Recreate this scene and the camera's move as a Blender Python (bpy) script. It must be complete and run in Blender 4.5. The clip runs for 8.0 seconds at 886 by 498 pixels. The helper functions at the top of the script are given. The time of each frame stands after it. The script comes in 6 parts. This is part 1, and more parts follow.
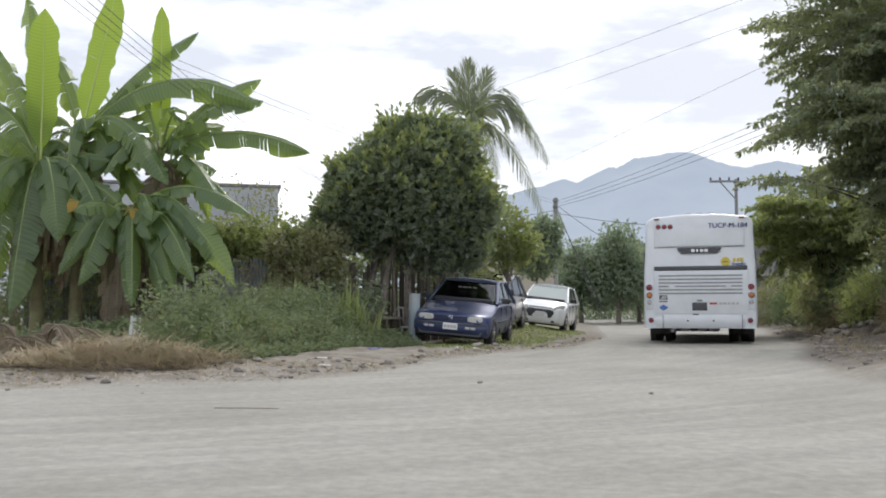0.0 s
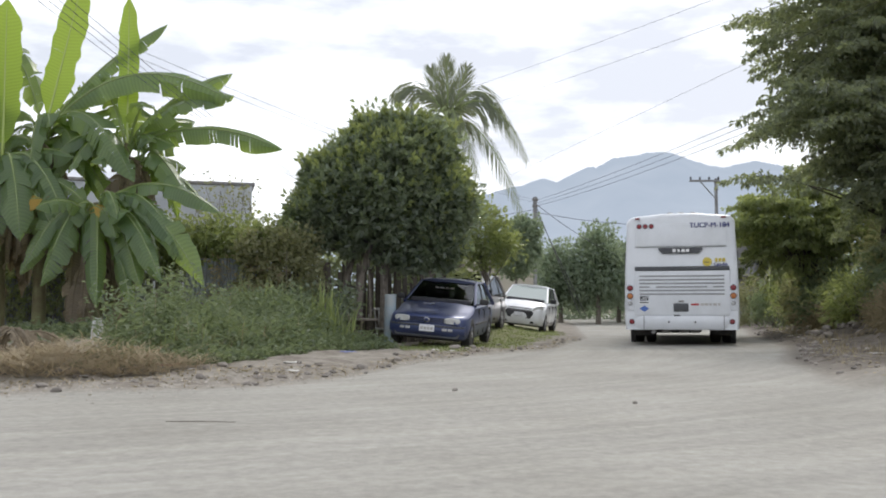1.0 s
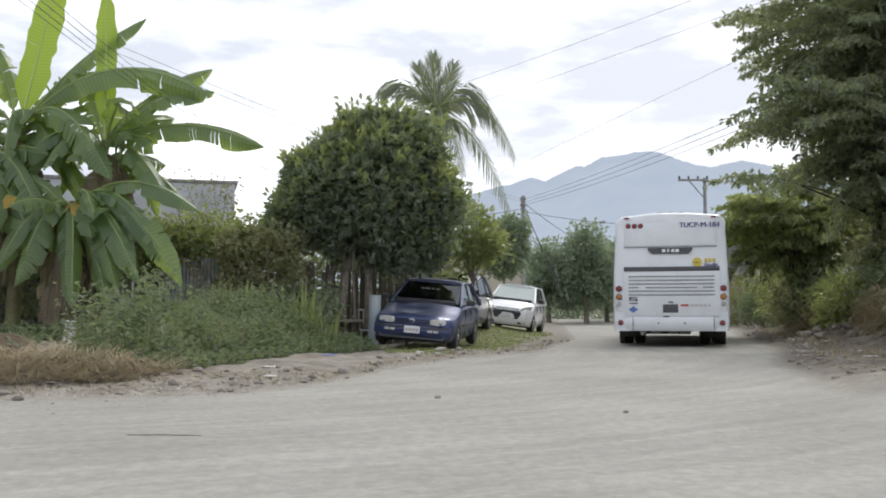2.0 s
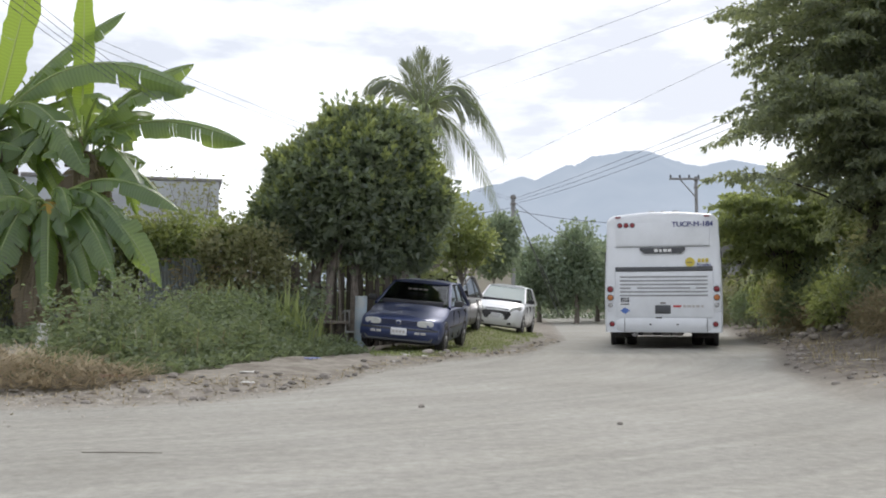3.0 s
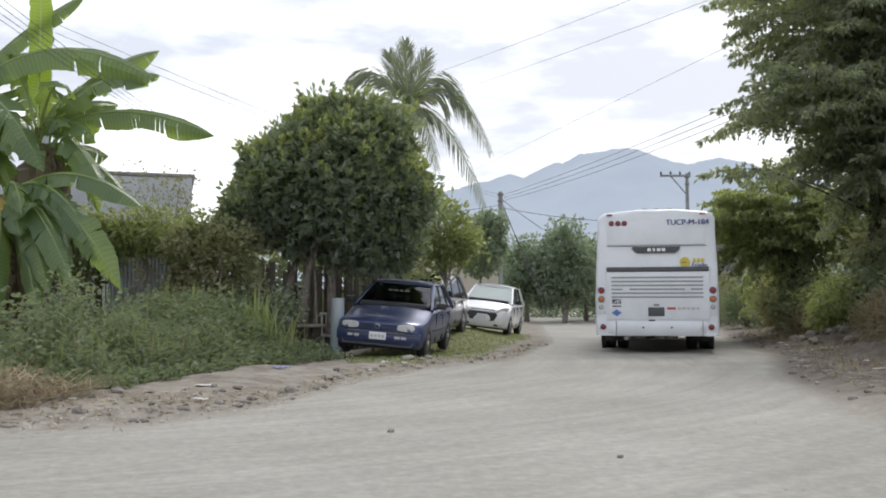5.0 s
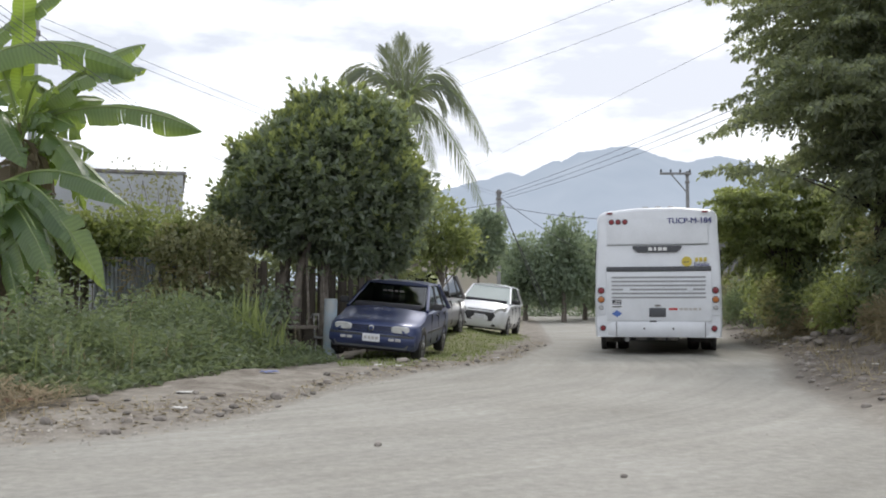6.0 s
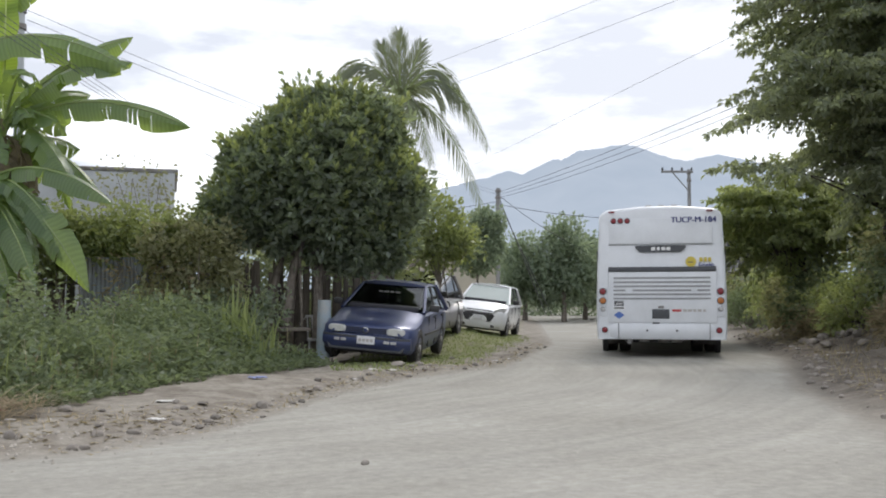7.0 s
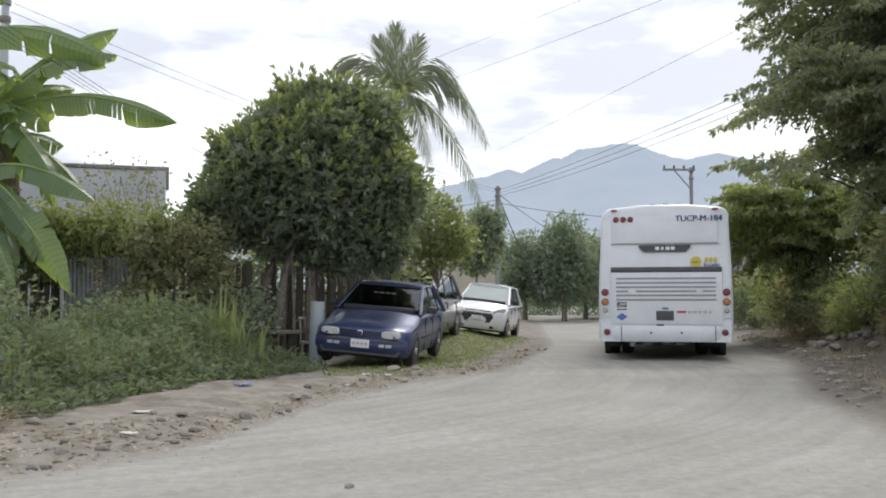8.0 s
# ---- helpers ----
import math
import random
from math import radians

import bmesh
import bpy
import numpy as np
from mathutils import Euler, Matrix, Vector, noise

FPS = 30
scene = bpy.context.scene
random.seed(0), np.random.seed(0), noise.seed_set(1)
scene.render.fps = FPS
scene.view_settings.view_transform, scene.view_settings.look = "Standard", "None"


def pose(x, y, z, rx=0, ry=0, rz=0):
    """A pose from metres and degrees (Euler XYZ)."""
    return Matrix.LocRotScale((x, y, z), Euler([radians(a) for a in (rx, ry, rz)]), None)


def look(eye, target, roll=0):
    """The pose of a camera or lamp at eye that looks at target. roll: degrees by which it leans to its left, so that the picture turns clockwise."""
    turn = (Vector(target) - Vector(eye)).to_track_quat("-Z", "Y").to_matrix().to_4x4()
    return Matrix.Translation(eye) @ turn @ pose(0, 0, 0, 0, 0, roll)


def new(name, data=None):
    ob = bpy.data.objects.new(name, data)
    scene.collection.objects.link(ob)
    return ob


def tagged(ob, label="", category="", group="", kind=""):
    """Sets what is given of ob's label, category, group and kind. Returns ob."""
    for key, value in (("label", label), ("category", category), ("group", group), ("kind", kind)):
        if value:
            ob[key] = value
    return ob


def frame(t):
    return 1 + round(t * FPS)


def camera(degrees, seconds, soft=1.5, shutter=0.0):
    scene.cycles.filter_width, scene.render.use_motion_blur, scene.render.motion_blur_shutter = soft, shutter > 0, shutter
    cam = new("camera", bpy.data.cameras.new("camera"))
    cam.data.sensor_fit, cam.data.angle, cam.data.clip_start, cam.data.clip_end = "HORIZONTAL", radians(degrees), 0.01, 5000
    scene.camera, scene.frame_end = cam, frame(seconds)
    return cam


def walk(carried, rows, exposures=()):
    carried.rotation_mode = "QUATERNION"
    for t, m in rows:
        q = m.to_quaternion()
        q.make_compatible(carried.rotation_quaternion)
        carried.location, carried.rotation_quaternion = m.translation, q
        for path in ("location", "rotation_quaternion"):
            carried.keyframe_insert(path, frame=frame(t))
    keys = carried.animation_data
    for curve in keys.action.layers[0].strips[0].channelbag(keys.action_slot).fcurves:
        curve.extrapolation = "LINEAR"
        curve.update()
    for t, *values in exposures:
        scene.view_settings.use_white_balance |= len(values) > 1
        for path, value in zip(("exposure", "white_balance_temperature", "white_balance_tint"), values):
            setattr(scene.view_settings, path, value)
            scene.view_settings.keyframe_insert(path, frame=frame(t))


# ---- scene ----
cam = camera(50.0, 8.0, soft=1.9)
# seconds, sideways, ahead, height of the eye, yaw, tilt above the level
ROWS = [(0.0, -0.2, -2.213, 0.73, 3.129, 3.863), (0.5, -0.18, -1.947, 0.753, 2.367, 3.837), (1.0, -0.16, -1.705, 0.777, 1.911, 3.809),
        (1.5, -0.14, -1.509, 0.8, 1.526, 3.783), (3.0, -0.07, -0.839, 0.875, 0.631, 3.673), (3.5, -0.047, -0.591, 0.9, 0.329, 3.646),
        (4.0, -0.023, -0.311, 0.925, 0.153, 3.601), (4.5, 0.005, -0.02, 0.953, 0.005, 3.565), (6.0, 0.1, 0.734, 1.03, -0.155, 3.41),
        (6.5, 0.125, 1.004, 1.058, -0.165, 3.37), (7.0, 0.15, 1.27, 1.085, -0.172, 3.324), (7.5, 0.175, 1.56, 1.112, -0.180, 3.28),
        (8.0, 0.2, 1.852, 1.14, -0.184, 3.238)]
walk(cam, [(t, pose(x, y, z, 90 + p, 0, yaw)) for t, x, y, z, yaw, p in ROWS], exposures=[(0.0, 0.50, 6250, 12), (8.0, 0.50, 6250, 12)])

# ---------------------------------------------------------------- light
SUN_ELEV, SUN_AZ = 48.0, 22.0      # ahead of the camera and to the right, behind thin cloud
world = bpy.data.worlds.new("world")
scene.world = world
world.use_nodes = True
wn, wl = world.node_tree.nodes, world.node_tree.links
wn.clear()
w_out = wn.new("ShaderNodeOutputWorld")
w_bg = wn.new("ShaderNodeBackground")
w_bg.inputs["Strength"].default_value = 0.15
w_sky = wn.new("ShaderNodeTexSky")
w_sky.sky_type = "NISHITA"
w_sky.sun_disc = False
w_sky.sun_elevation = radians(SUN_ELEV)
w_sky.sun_rotation = radians(SUN_AZ)
w_sky.dust_density = 3.0
w_co = wn.new("ShaderNodeTexCoord")
w_map = wn.new("ShaderNodeMapping")
w_map.inputs["Scale"].default_value = (1.6, 1.6, 5.5)
w_n1 = wn.new("ShaderNodeTexNoise")
w_n1.inputs["Scale"].default_value = 2.3
w_n1.inputs["Detail"].default_value = 7.0
w_n1.inputs["Roughness"].default_value = 0.55
w_ramp = wn.new("ShaderNodeValToRGB")
w_ramp.color_ramp.elements[0].position, w_ramp.color_ramp.elements[0].color = 0.41, (3.75, 3.88, 4.1, 1)
w_ramp.color_ramp.elements[1].position, w_ramp.color_ramp.elements[1].color = 0.70, (8.8, 8.8, 8.65, 1)
w_mix = wn.new("ShaderNodeMix")
w_mix.data_type = "RGBA"
w_mix.inputs[0].default_value = 0.93
wl.new(w_co.outputs["Generated"], w_map.inputs["Vector"])
wl.new(w_map.outputs[0], w_n1.inputs["Vector"])
wl.new(w_n1.outputs["Fac"], w_ramp.inputs["Fac"])
wl.new(w_sky.outputs[0], w_mix.inputs[6])
wl.new(w_ramp.outputs["Color"], w_mix.inputs[7])
wl.new(w_mix.outputs[2], w_bg.inputs["Color"])
wl.new(w_bg.outputs[0], w_out.inputs["Surface"])

sun_data = bpy.data.lights.new("sun", "SUN")
sun_data.energy, sun_data.angle, sun_data.color = 0.95, radians(14), (1.0, 0.945, 0.85)
sun = new("sun", sun_data)
_az, _el = radians(SUN_AZ), radians(SUN_ELEV)
sun.matrix_world = look((60 * math.sin(_az) * math.cos(_el), 60 * math.cos(_az) * math.cos(_el), 60 * math.sin(_el)), (0, 0, 0))


# ---------------------------------------------------------------- materials
def material(name, base, rough=0.8, metal=0.0, second=None, scale=6.0, fine=60.0, amount=0.35, bump=0.15, spec=0.5,
             dist=0.01, island=0.0, obj_random=0.0):
    """Two scales of noise between two colours, fine relief, optional variation from piece to piece."""
    m = bpy.data.materials.new(name)
    m.use_nodes = True
    n, l = m.node_tree.nodes, m.node_tree.links
    b = n["Principled BSDF"]
    b.inputs["Roughness"].default_value = rough
    b.inputs["Metallic"].default_value = metal
    b.inputs["Specular IOR Level"].default_value = spec
    second = second or tuple(c * 0.6 for c in base)
    co = n.new("ShaderNodeTexCoord")
    big = n.new("ShaderNodeTexNoise")
    big.inputs["Scale"].default_value, big.inputs["Detail"].default_value = scale, 5
    small = n.new("ShaderNodeTexNoise")
    small.inputs["Scale"].default_value, small.inputs["Detail"].default_value = fine, 3
    l.new(co.outputs["Object"], big.inputs["Vector"])
    l.new(co.outputs["Object"], small.inputs["Vector"])
    add = n.new("ShaderNodeMath")
    add.operation = "MULTIPLY_ADD"
    add.inputs[1].default_value = 0.4
    l.new(small.outputs["Fac"], add.inputs[0])
    l.new(big.outputs["Fac"], add.inputs[2])
    rng = n.new("ShaderNodeMapRange")
    rng.inputs["From Min"].default_value, rng.inputs["From Max"].default_value = 0.5, 0.95
    rng.inputs["To Max"].default_value = min(1.0, amount * 2)
    l.new(add.outputs[0], rng.inputs["Value"])
    mix = n.new("ShaderNodeMix")
    mix.data_type = "RGBA"
    mix.inputs[6].default_value, mix.inputs[7].default_value = (*base, 1), (*second, 1)
    l.new(rng.outputs[0], mix.inputs[0])
    last = mix.outputs[2]
    if island or obj_random:
        hsv = n.new("ShaderNodeHueSaturation")
        src = n.new("ShaderNodeNewGeometry").outputs["Random Per Island"] if island else n.new("ShaderNodeObjectInfo").outputs["Random"]
        k = island or obj_random
        mr = n.new("ShaderNodeMapRange")
        mr.inputs["To Min"].default_value, mr.inputs["To Max"].default_value = 1 - k, 1 + k
        l.new(src, mr.inputs["Value"])
        l.new(mr.outputs[0], hsv.inputs["Value"])
        l.new(last, hsv.inputs["Color"])
        last = hsv.outputs["Color"]
    l.new(last, b.inputs["Base Color"])
    if bump:
        bp = n.new("ShaderNodeBump")
        bp.inputs["Strength"].default_value, bp.inputs["Distance"].default_value = bump, dist
        l.new(add.outputs[0], bp.inputs["Height"])
        l.new(bp.outputs[0], b.inputs["Normal"])
    return m


def leaf_material(name, base, light, through_colour, trans=0.35, rough=0.45, veins=0.0):
    """Foliage: colour from leaf to leaf, light that shines through the blade."""
    m = bpy.data.materials.new(name)
    m.use_nodes = True
    n, l = m.node_tree.nodes, m.node_tree.links
    b = n["Principled BSDF"]
    b.inputs["Roughness"].default_value = rough
    geo = n.new("ShaderNodeNewGeometry")
    mix = n.new("ShaderNodeMix")
    mix.data_type = "RGBA"
    mix.inputs[6].default_value, mix.inputs[7].default_value = (*base, 1), (*light, 1)
    co = n.new("ShaderNodeTexCoord")
    big = n.new("ShaderNodeTexNoise")
    big.inputs["Scale"].default_value = 1.3
    l.new(co.outputs["Object"], big.inputs["Vector"])
    av = n.new("ShaderNodeMath")
    av.operation = "MULTIPLY"
    l.new(geo.outputs["Random Per Island"], av.inputs[0])
    l.new(big.outputs["Fac"], av.inputs[1])
    sc = n.new("ShaderNodeMath")
    sc.operation = "MULTIPLY"
    sc.inputs[1].default_value = 1.6
    l.new(av.outputs[0], sc.inputs[0])
    l.new(sc.outputs[0], mix.inputs[0])
    colour = mix.outputs[2]
    if veins:
        uv = n.new("ShaderNodeUVMap")
        wave = n.new("ShaderNodeTexWave")
        wave.inputs["Scale"].default_value, wave.inputs["Distortion"].default_value = veins, 1.6
        l.new(uv.outputs[0], wave.inputs["Vector"])
        dark = n.new("ShaderNodeMix")
        dark.data_type, dark.blend_type = "RGBA", "MULTIPLY"
        dark.inputs[0].default_value = 0.16
        l.new(colour, dark.inputs[6])
        l.new(wave.outputs["Color"], dark.inputs[7])
        colour = dark.outputs[2]
        bp = n.new("ShaderNodeBump")
        bp.inputs["Strength"].default_value, bp.inputs["Distance"].default_value = 0.35, 0.01
        l.new(wave.outputs["Fac"], bp.inputs["Height"])
        l.new(bp.outputs[0], b.inputs["Normal"])
    l.new(colour, b.inputs["Base Color"])
    tr = n.new("ShaderNodeBsdfTranslucent")
    tr.inputs["Color"].default_value = (*through_colour, 1)
    if veins:
        tv = n.new("ShaderNodeMix")
        tv.data_type, tv.blend_type = "RGBA", "MULTIPLY"
        tv.inputs[0].default_value = 0.12
        tv.inputs[6].default_value = (*through_colour, 1)
        l.new(wave.outputs["Color"], tv.inputs[7])
        l.new(tv.outputs[2], tr.inputs["Color"])
    ms = n.new("ShaderNodeMixShader")
    ms.inputs[0].default_value = trans
    l.new(b.outputs[0], ms.inputs[1])
    l.new(tr.outputs[0], ms.inputs[2])
    l.new(ms.outputs[0], n["Material Output"].inputs["Surface"])
    return m


def paint(name, colour, rough=0.3, metal=0.0, coat=0.6, dirt=0.25):
    m = material(name, colour, rough, metal, tuple(c * 0.75 + 0.03 for c in colour), 2.5, 40, dirt, 0.02)
    m.node_tree.nodes["Principled BSDF"].inputs["Coat Weight"].default_value = coat
    m.node_tree.nodes["Principled BSDF"].inputs["Coat Roughness"].default_value = 0.12
    return m


def glass(name, tint=(0.35, 0.4, 0.4)):
    m = bpy.data.materials.new(name)
    m.use_nodes = True
    b = m.node_tree.nodes["Principled BSDF"]
    b.inputs["Base Color"].default_value = (*tint, 1)
    b.inputs["Transmission Weight"].default_value = 1.0
    b.inputs["Roughness"].default_value = 0.03
    b.inputs["IOR"].default_value = 1.45
    return m


M_BARK = material("bark", (0.25, 0.22, 0.185), 0.95, 0, (0.11, 0.095, 0.08), 9, 70, 0.5, 0.6)
M_DARKBARK = material("dark_bark", (0.09, 0.075, 0.06), 0.95, 0, (0.04, 0.035, 0.03), 9, 70, 0.5, 0.6)
M_LEAF_ROUND = leaf_material("glossy_leaf", (0.14, 0.17, 0.155), (0.215, 0.255, 0.185), (0.42, 0.50, 0.21), 0.42, 0.22)
M_LEAF_LIGHT = leaf_material("light_leaf", (0.14, 0.172, 0.095), (0.23, 0.27, 0.125), (0.46, 0.52, 0.15), 0.45, 0.38)
M_LEAF_DARK = leaf_material("feathery_leaf", (0.135, 0.16, 0.14), (0.195, 0.22, 0.165), (0.47, 0.52, 0.21), 0.48, 0.28)
# paler than the near leaves: distance haze put into the leaf colour
M_LEAF_FAR = leaf_material("hazed_far_leaf", (0.16, 0.21, 0.16), (0.24, 0.29, 0.20), (0.40, 0.48, 0.26), 0.4, 0.55)
M_WEED = leaf_material("weed_leaf", (0.10, 0.135, 0.085), (0.20, 0.235, 0.145), (0.32, 0.39, 0.16), 0.38, 0.55)
M_VINE = leaf_material("vine_leaf", (0.15, 0.16, 0.095), (0.26, 0.26, 0.14), (0.44, 0.44, 0.18), 0.4, 0.55)
M_DRY = leaf_material("dry_grass", (0.34, 0.28, 0.19), (0.52, 0.44, 0.30), (0.5, 0.42, 0.26), 0.25, 0.85)
M_DRYBUSH = leaf_material("dry_leaf", (0.22, 0.18, 0.11), (0.34, 0.29, 0.18), (0.42, 0.35, 0.18), 0.3, 0.8)
M_GRASS = leaf_material("grass_blade", (0.155, 0.20, 0.08), (0.28, 0.32, 0.13), (0.40, 0.47, 0.15), 0.35, 0.6)
M_BANANA = leaf_material("banana_leaf", (0.095, 0.15, 0.08), (0.185, 0.255, 0.12), (0.46, 0.60, 0.11), 0.44, 0.25, veins=2.6)
M_BANANA_YOUNG = leaf_material("young_banana_leaf", (0.16, 0.26, 0.04), (0.2, 0.3, 0.05), (0.5, 0.66, 0.08), 0.5, 0.38, veins=2.6)
M_BANANA_DEAD = leaf_material("dead_banana_leaf", (0.15, 0.122, 0.088), (0.27, 0.22, 0.15), (0.34, 0.27, 0.15), 0.28, 0.8, veins=2.6)
M_BANANA_YELLOW = leaf_material("yellow_banana_leaf", (0.42, 0.26, 0.05), (0.55, 0.38, 0.07), (0.6, 0.4, 0.06), 0.4, 0.6, veins=2.6)
M_YOUNGRIB = material("young_midrib", (0.42, 0.50, 0.16), 0.5, 0, (0.34, 0.42, 0.12), 5, 60, 0.4, 0.1)
M_RIB = material("midrib", (0.24, 0.30, 0.10), 0.5, 0, (0.16, 0.22, 0.07), 5, 60, 0.4, 0.1)
M_BSTEM = material("banana_stem", (0.17, 0.17, 0.08), 0.7, 0, (0.10, 0.07, 0.04), 3, 30, 0.5, 0.3)
M_PALM = leaf_material("palm_leaf", (0.10, 0.125, 0.085), (0.17, 0.19, 0.115), (0.34, 0.38, 0.15), 0.35, 0.4)
M_STONE = material("stone", (0.29, 0.265, 0.235), 0.95, 0, (0.17, 0.15, 0.13), 6, 50, 0.5, 0.5, obj_random=0.25)
M_PEBBLE = material("pale_grit", (0.36, 0.335, 0.295), 0.95, 0, (0.24, 0.22, 0.19), 6, 50, 0.5, 0.3, island=0.25)
M_CONCRETE = material("concrete", (0.34, 0.34, 0.33), 0.9, 0, (0.22, 0.22, 0.21), 2, 40, 0.5, 0.3)
M_RUBBER = material("rubber", (0.025, 0.024, 0.023), 0.85, 0, (0.10, 0.09, 0.08), 6, 50, 0.4, 0.2)
M_BLACK = material("black_plastic", (0.02, 0.02, 0.022), 0.5, 0, (0.04, 0.04, 0.04), 6, 50, 0.4, 0.1)
M_CHROME = material("chrome", (0.6, 0.6, 0.6), 0.2, 1.0, (0.4, 0.4, 0.4), 6, 50, 0.3, 0.02)
M_STEEL = material("steel", (0.3, 0.3, 0.31), 0.5, 0.6, (0.16, 0.14, 0.12), 6, 50, 0.5, 0.1)
M_GLASS = glass("window_glass")
M_DARKGLASS = glass("tinted_glass", (0.10, 0.11, 0.12))
M_CABLE = material("cable", (0.07, 0.07, 0.075), 0.7, 0, (0.1, 0.1, 0.1), 6, 50, 0.3, 0.0)
M_SEAT = material("seat_cloth", (0.05, 0.05, 0.06), 0.9, 0, (0.03, 0.03, 0.035), 20, 120, 0.4, 0.2)


# ---------------------------------------------------------------- mesh helpers
def thing(name, x, y, z, label, category, group="", kind="", rz=0.0, rx=0.0, ry=0.0):
    ob = new(name)
    ob.empty_display_size = 0.2
    ob.matrix_world = pose(x, y, z, rx, ry, rz)
    return tagged(ob, label, category, group, kind)


def finish(me, mat, smooth):
    me.materials.append(mat)
    if smooth:
        me.polygons.foreach_set("use_smooth", [True] * len(me.polygons))
        me.set_sharp_from_angle(angle=radians(38))
    return me


def part(name, bm, mat, parent=None, label="", smooth=True):
    """One bmesh as one mesh object under a thing or under a part."""
    me = bpy.data.meshes.new(name)
    bm.normal_update()
    bm.to_mesh(me)
    bm.free()
    finish(me, mat, smooth)
    ob = new(name, me)
    if parent:
        ob.parent = parent
    if label:
        ob["label"] = label
    return ob


def raw(name, verts, faces, mat, parent=None, label="", smooth=False, uvs=None):
    me = bpy.data.meshes.new(name)
    me.from_pydata(verts, [], faces)
    if uvs is not None:
        layer = me.uv_layers.new(name="UVMap")
        layer.data.foreach_set("uv", np.asarray(uvs, dtype=float)[[v for f in faces for v in f]].ravel())
    finish(me, mat, smooth)
    ob = new(name, me)
    if parent:
        ob.parent = parent
    if label:
        ob["label"] = label
    return ob


def box(bm, c, s, bevel=0.0, m=None):
    """A box of size s about c, with bevelled edges."""
    r = bmesh.ops.create_cube(bm, size=1.0, matrix=(m or Matrix()) @ Matrix.Translation(c) @ Matrix.Diagonal((*s, 1)))
    if bevel:
        edges = list({e for v in r["verts"] for e in v.link_edges})
        bmesh.ops.bevel(bm, geom=edges, offset=bevel, segments=2, affect="EDGES", profile=0.6)
    return bm


def tube(bm, pts, radii, seg=8, cap=True):
    """A tapered tube along points."""
    pts = [Vector(p) for p in pts]
    rings = []
    up = Vector((0, 0, 1))
    for i, p in enumerate(pts):
        d = (pts[min(i + 1, len(pts) - 1)] - pts[max(i - 1, 0)]).normalized()
        a = d.cross(up if abs(d.z) < 0.95 else Vector((1, 0, 0))).normalized()
        b = d.cross(a)
        r = float(radii[i] if isinstance(radii, (list, tuple)) else radii)
        rings.append([bm.verts.new(p + r * (math.cos(k * math.tau / seg) * a + math.sin(k * math.tau / seg) * b)) for k in range(seg)])
    for r0, r1 in zip(rings, rings[1:]):
        for k in range(seg):
            bm.faces.new((r0[k], r0[(k + 1) % seg], r1[(k + 1) % seg], r1[k]))
    if cap:
        bm.faces.new(rings[0][::-1])
        bm.faces.new(rings[-1])
    return bm


def loft(bm, rings, cap=True):
    """Joins rings of points (all the same length) into a closed skin."""
    vs = [[bm.verts.new(p) for p in r] for r in rings]
    for a, b in zip(vs, vs[1:]):
        for k in range(len(a)):
            bm.faces.new((a[k], a[(k + 1) % len(a)], b[(k + 1) % len(a)], b[k]))
    if cap:
        bm.faces.new(vs[0][::-1])
        bm.faces.new(vs[-1])
    bmesh.ops.recalc_face_normals(bm, faces=bm.faces)
    return bm


def disc(bm, c, axis, r, depth, seg=20, bevel=0.0):
    """A short cylinder about c along axis ('x', 'y' or 'z')."""
    turn = {"x": pose(0, 0, 0, 0, 90, 0), "y": pose(0, 0, 0, 90, 0, 0), "z": Matrix()}[axis]
    r_ = bmesh.ops.create_cone(bm, cap_ends=True, segments=seg, radius1=r, radius2=r, depth=depth, matrix=Matrix.Translation(c) @ turn)
    if bevel:
        edges = [e for e in {e for v in r_["verts"] for e in v.link_edges} if len(e.link_faces) == 2 and max(len(f.verts) for f in e.link_faces) > 4]
        bmesh.ops.bevel(bm, geom=edges, offset=bevel, segments=2, affect="EDGES", profile=0.6)
    return bm


def leaf_arrays(rng, pos, out, length, width, flat=0.0, fold=0.25):
    """Folded diamond leaves at pos, growing along out (N x 3)."""
    n = len(pos)
    d = out / np.maximum(np.linalg.norm(out, axis=1, keepdims=True), 1e-6)
    up = rng.normal(size=(n, 3))
    up[:, 2] += flat
    side = np.cross(d, up)
    side /= np.maximum(np.linalg.norm(side, axis=1, keepdims=True), 1e-6)
    nor = np.cross(side, d)
    le = (length * rng.uniform(0.65, 1.3, (n, 1)))
    wi = width * le / length
    tip = pos + d * le - nor * le * 0.15
    mid = pos + d * le * 0.5
    v = np.stack([pos, mid + side * wi * 0.5 + nor * wi * fold, tip, mid - side * wi * 0.5 + nor * wi * fold], axis=1).reshape(-1, 3)
    i = np.arange(n)[:, None] * 4
    f = np.concatenate([i + np.array([[0, 2, 1]]), i + np.array([[0, 3, 2]])], axis=0)
    return v, f


def mesh_from(name, v, f, mat, parent=None, label=""):
    me = bpy.data.meshes.new(name)
    me.vertices.add(len(v))
    me.vertices.foreach_set("co", np.asarray(v, dtype=np.float32).ravel())
    me.loops.add(len(f) * 3)
    me.loops.foreach_set("vertex_index", np.asarray(f, dtype=np.int32).ravel())
    me.polygons.add(len(f))
    me.polygons.foreach_set("loop_start", np.arange(0, len(f) * 3, 3, dtype=np.int32))
    me.update(calc_edges=True)
    me.validate()
    me.materials.append(mat)
    ob = new(name, me)
    if parent:
        ob.parent = parent
    if label:
        ob["label"] = label
    return ob


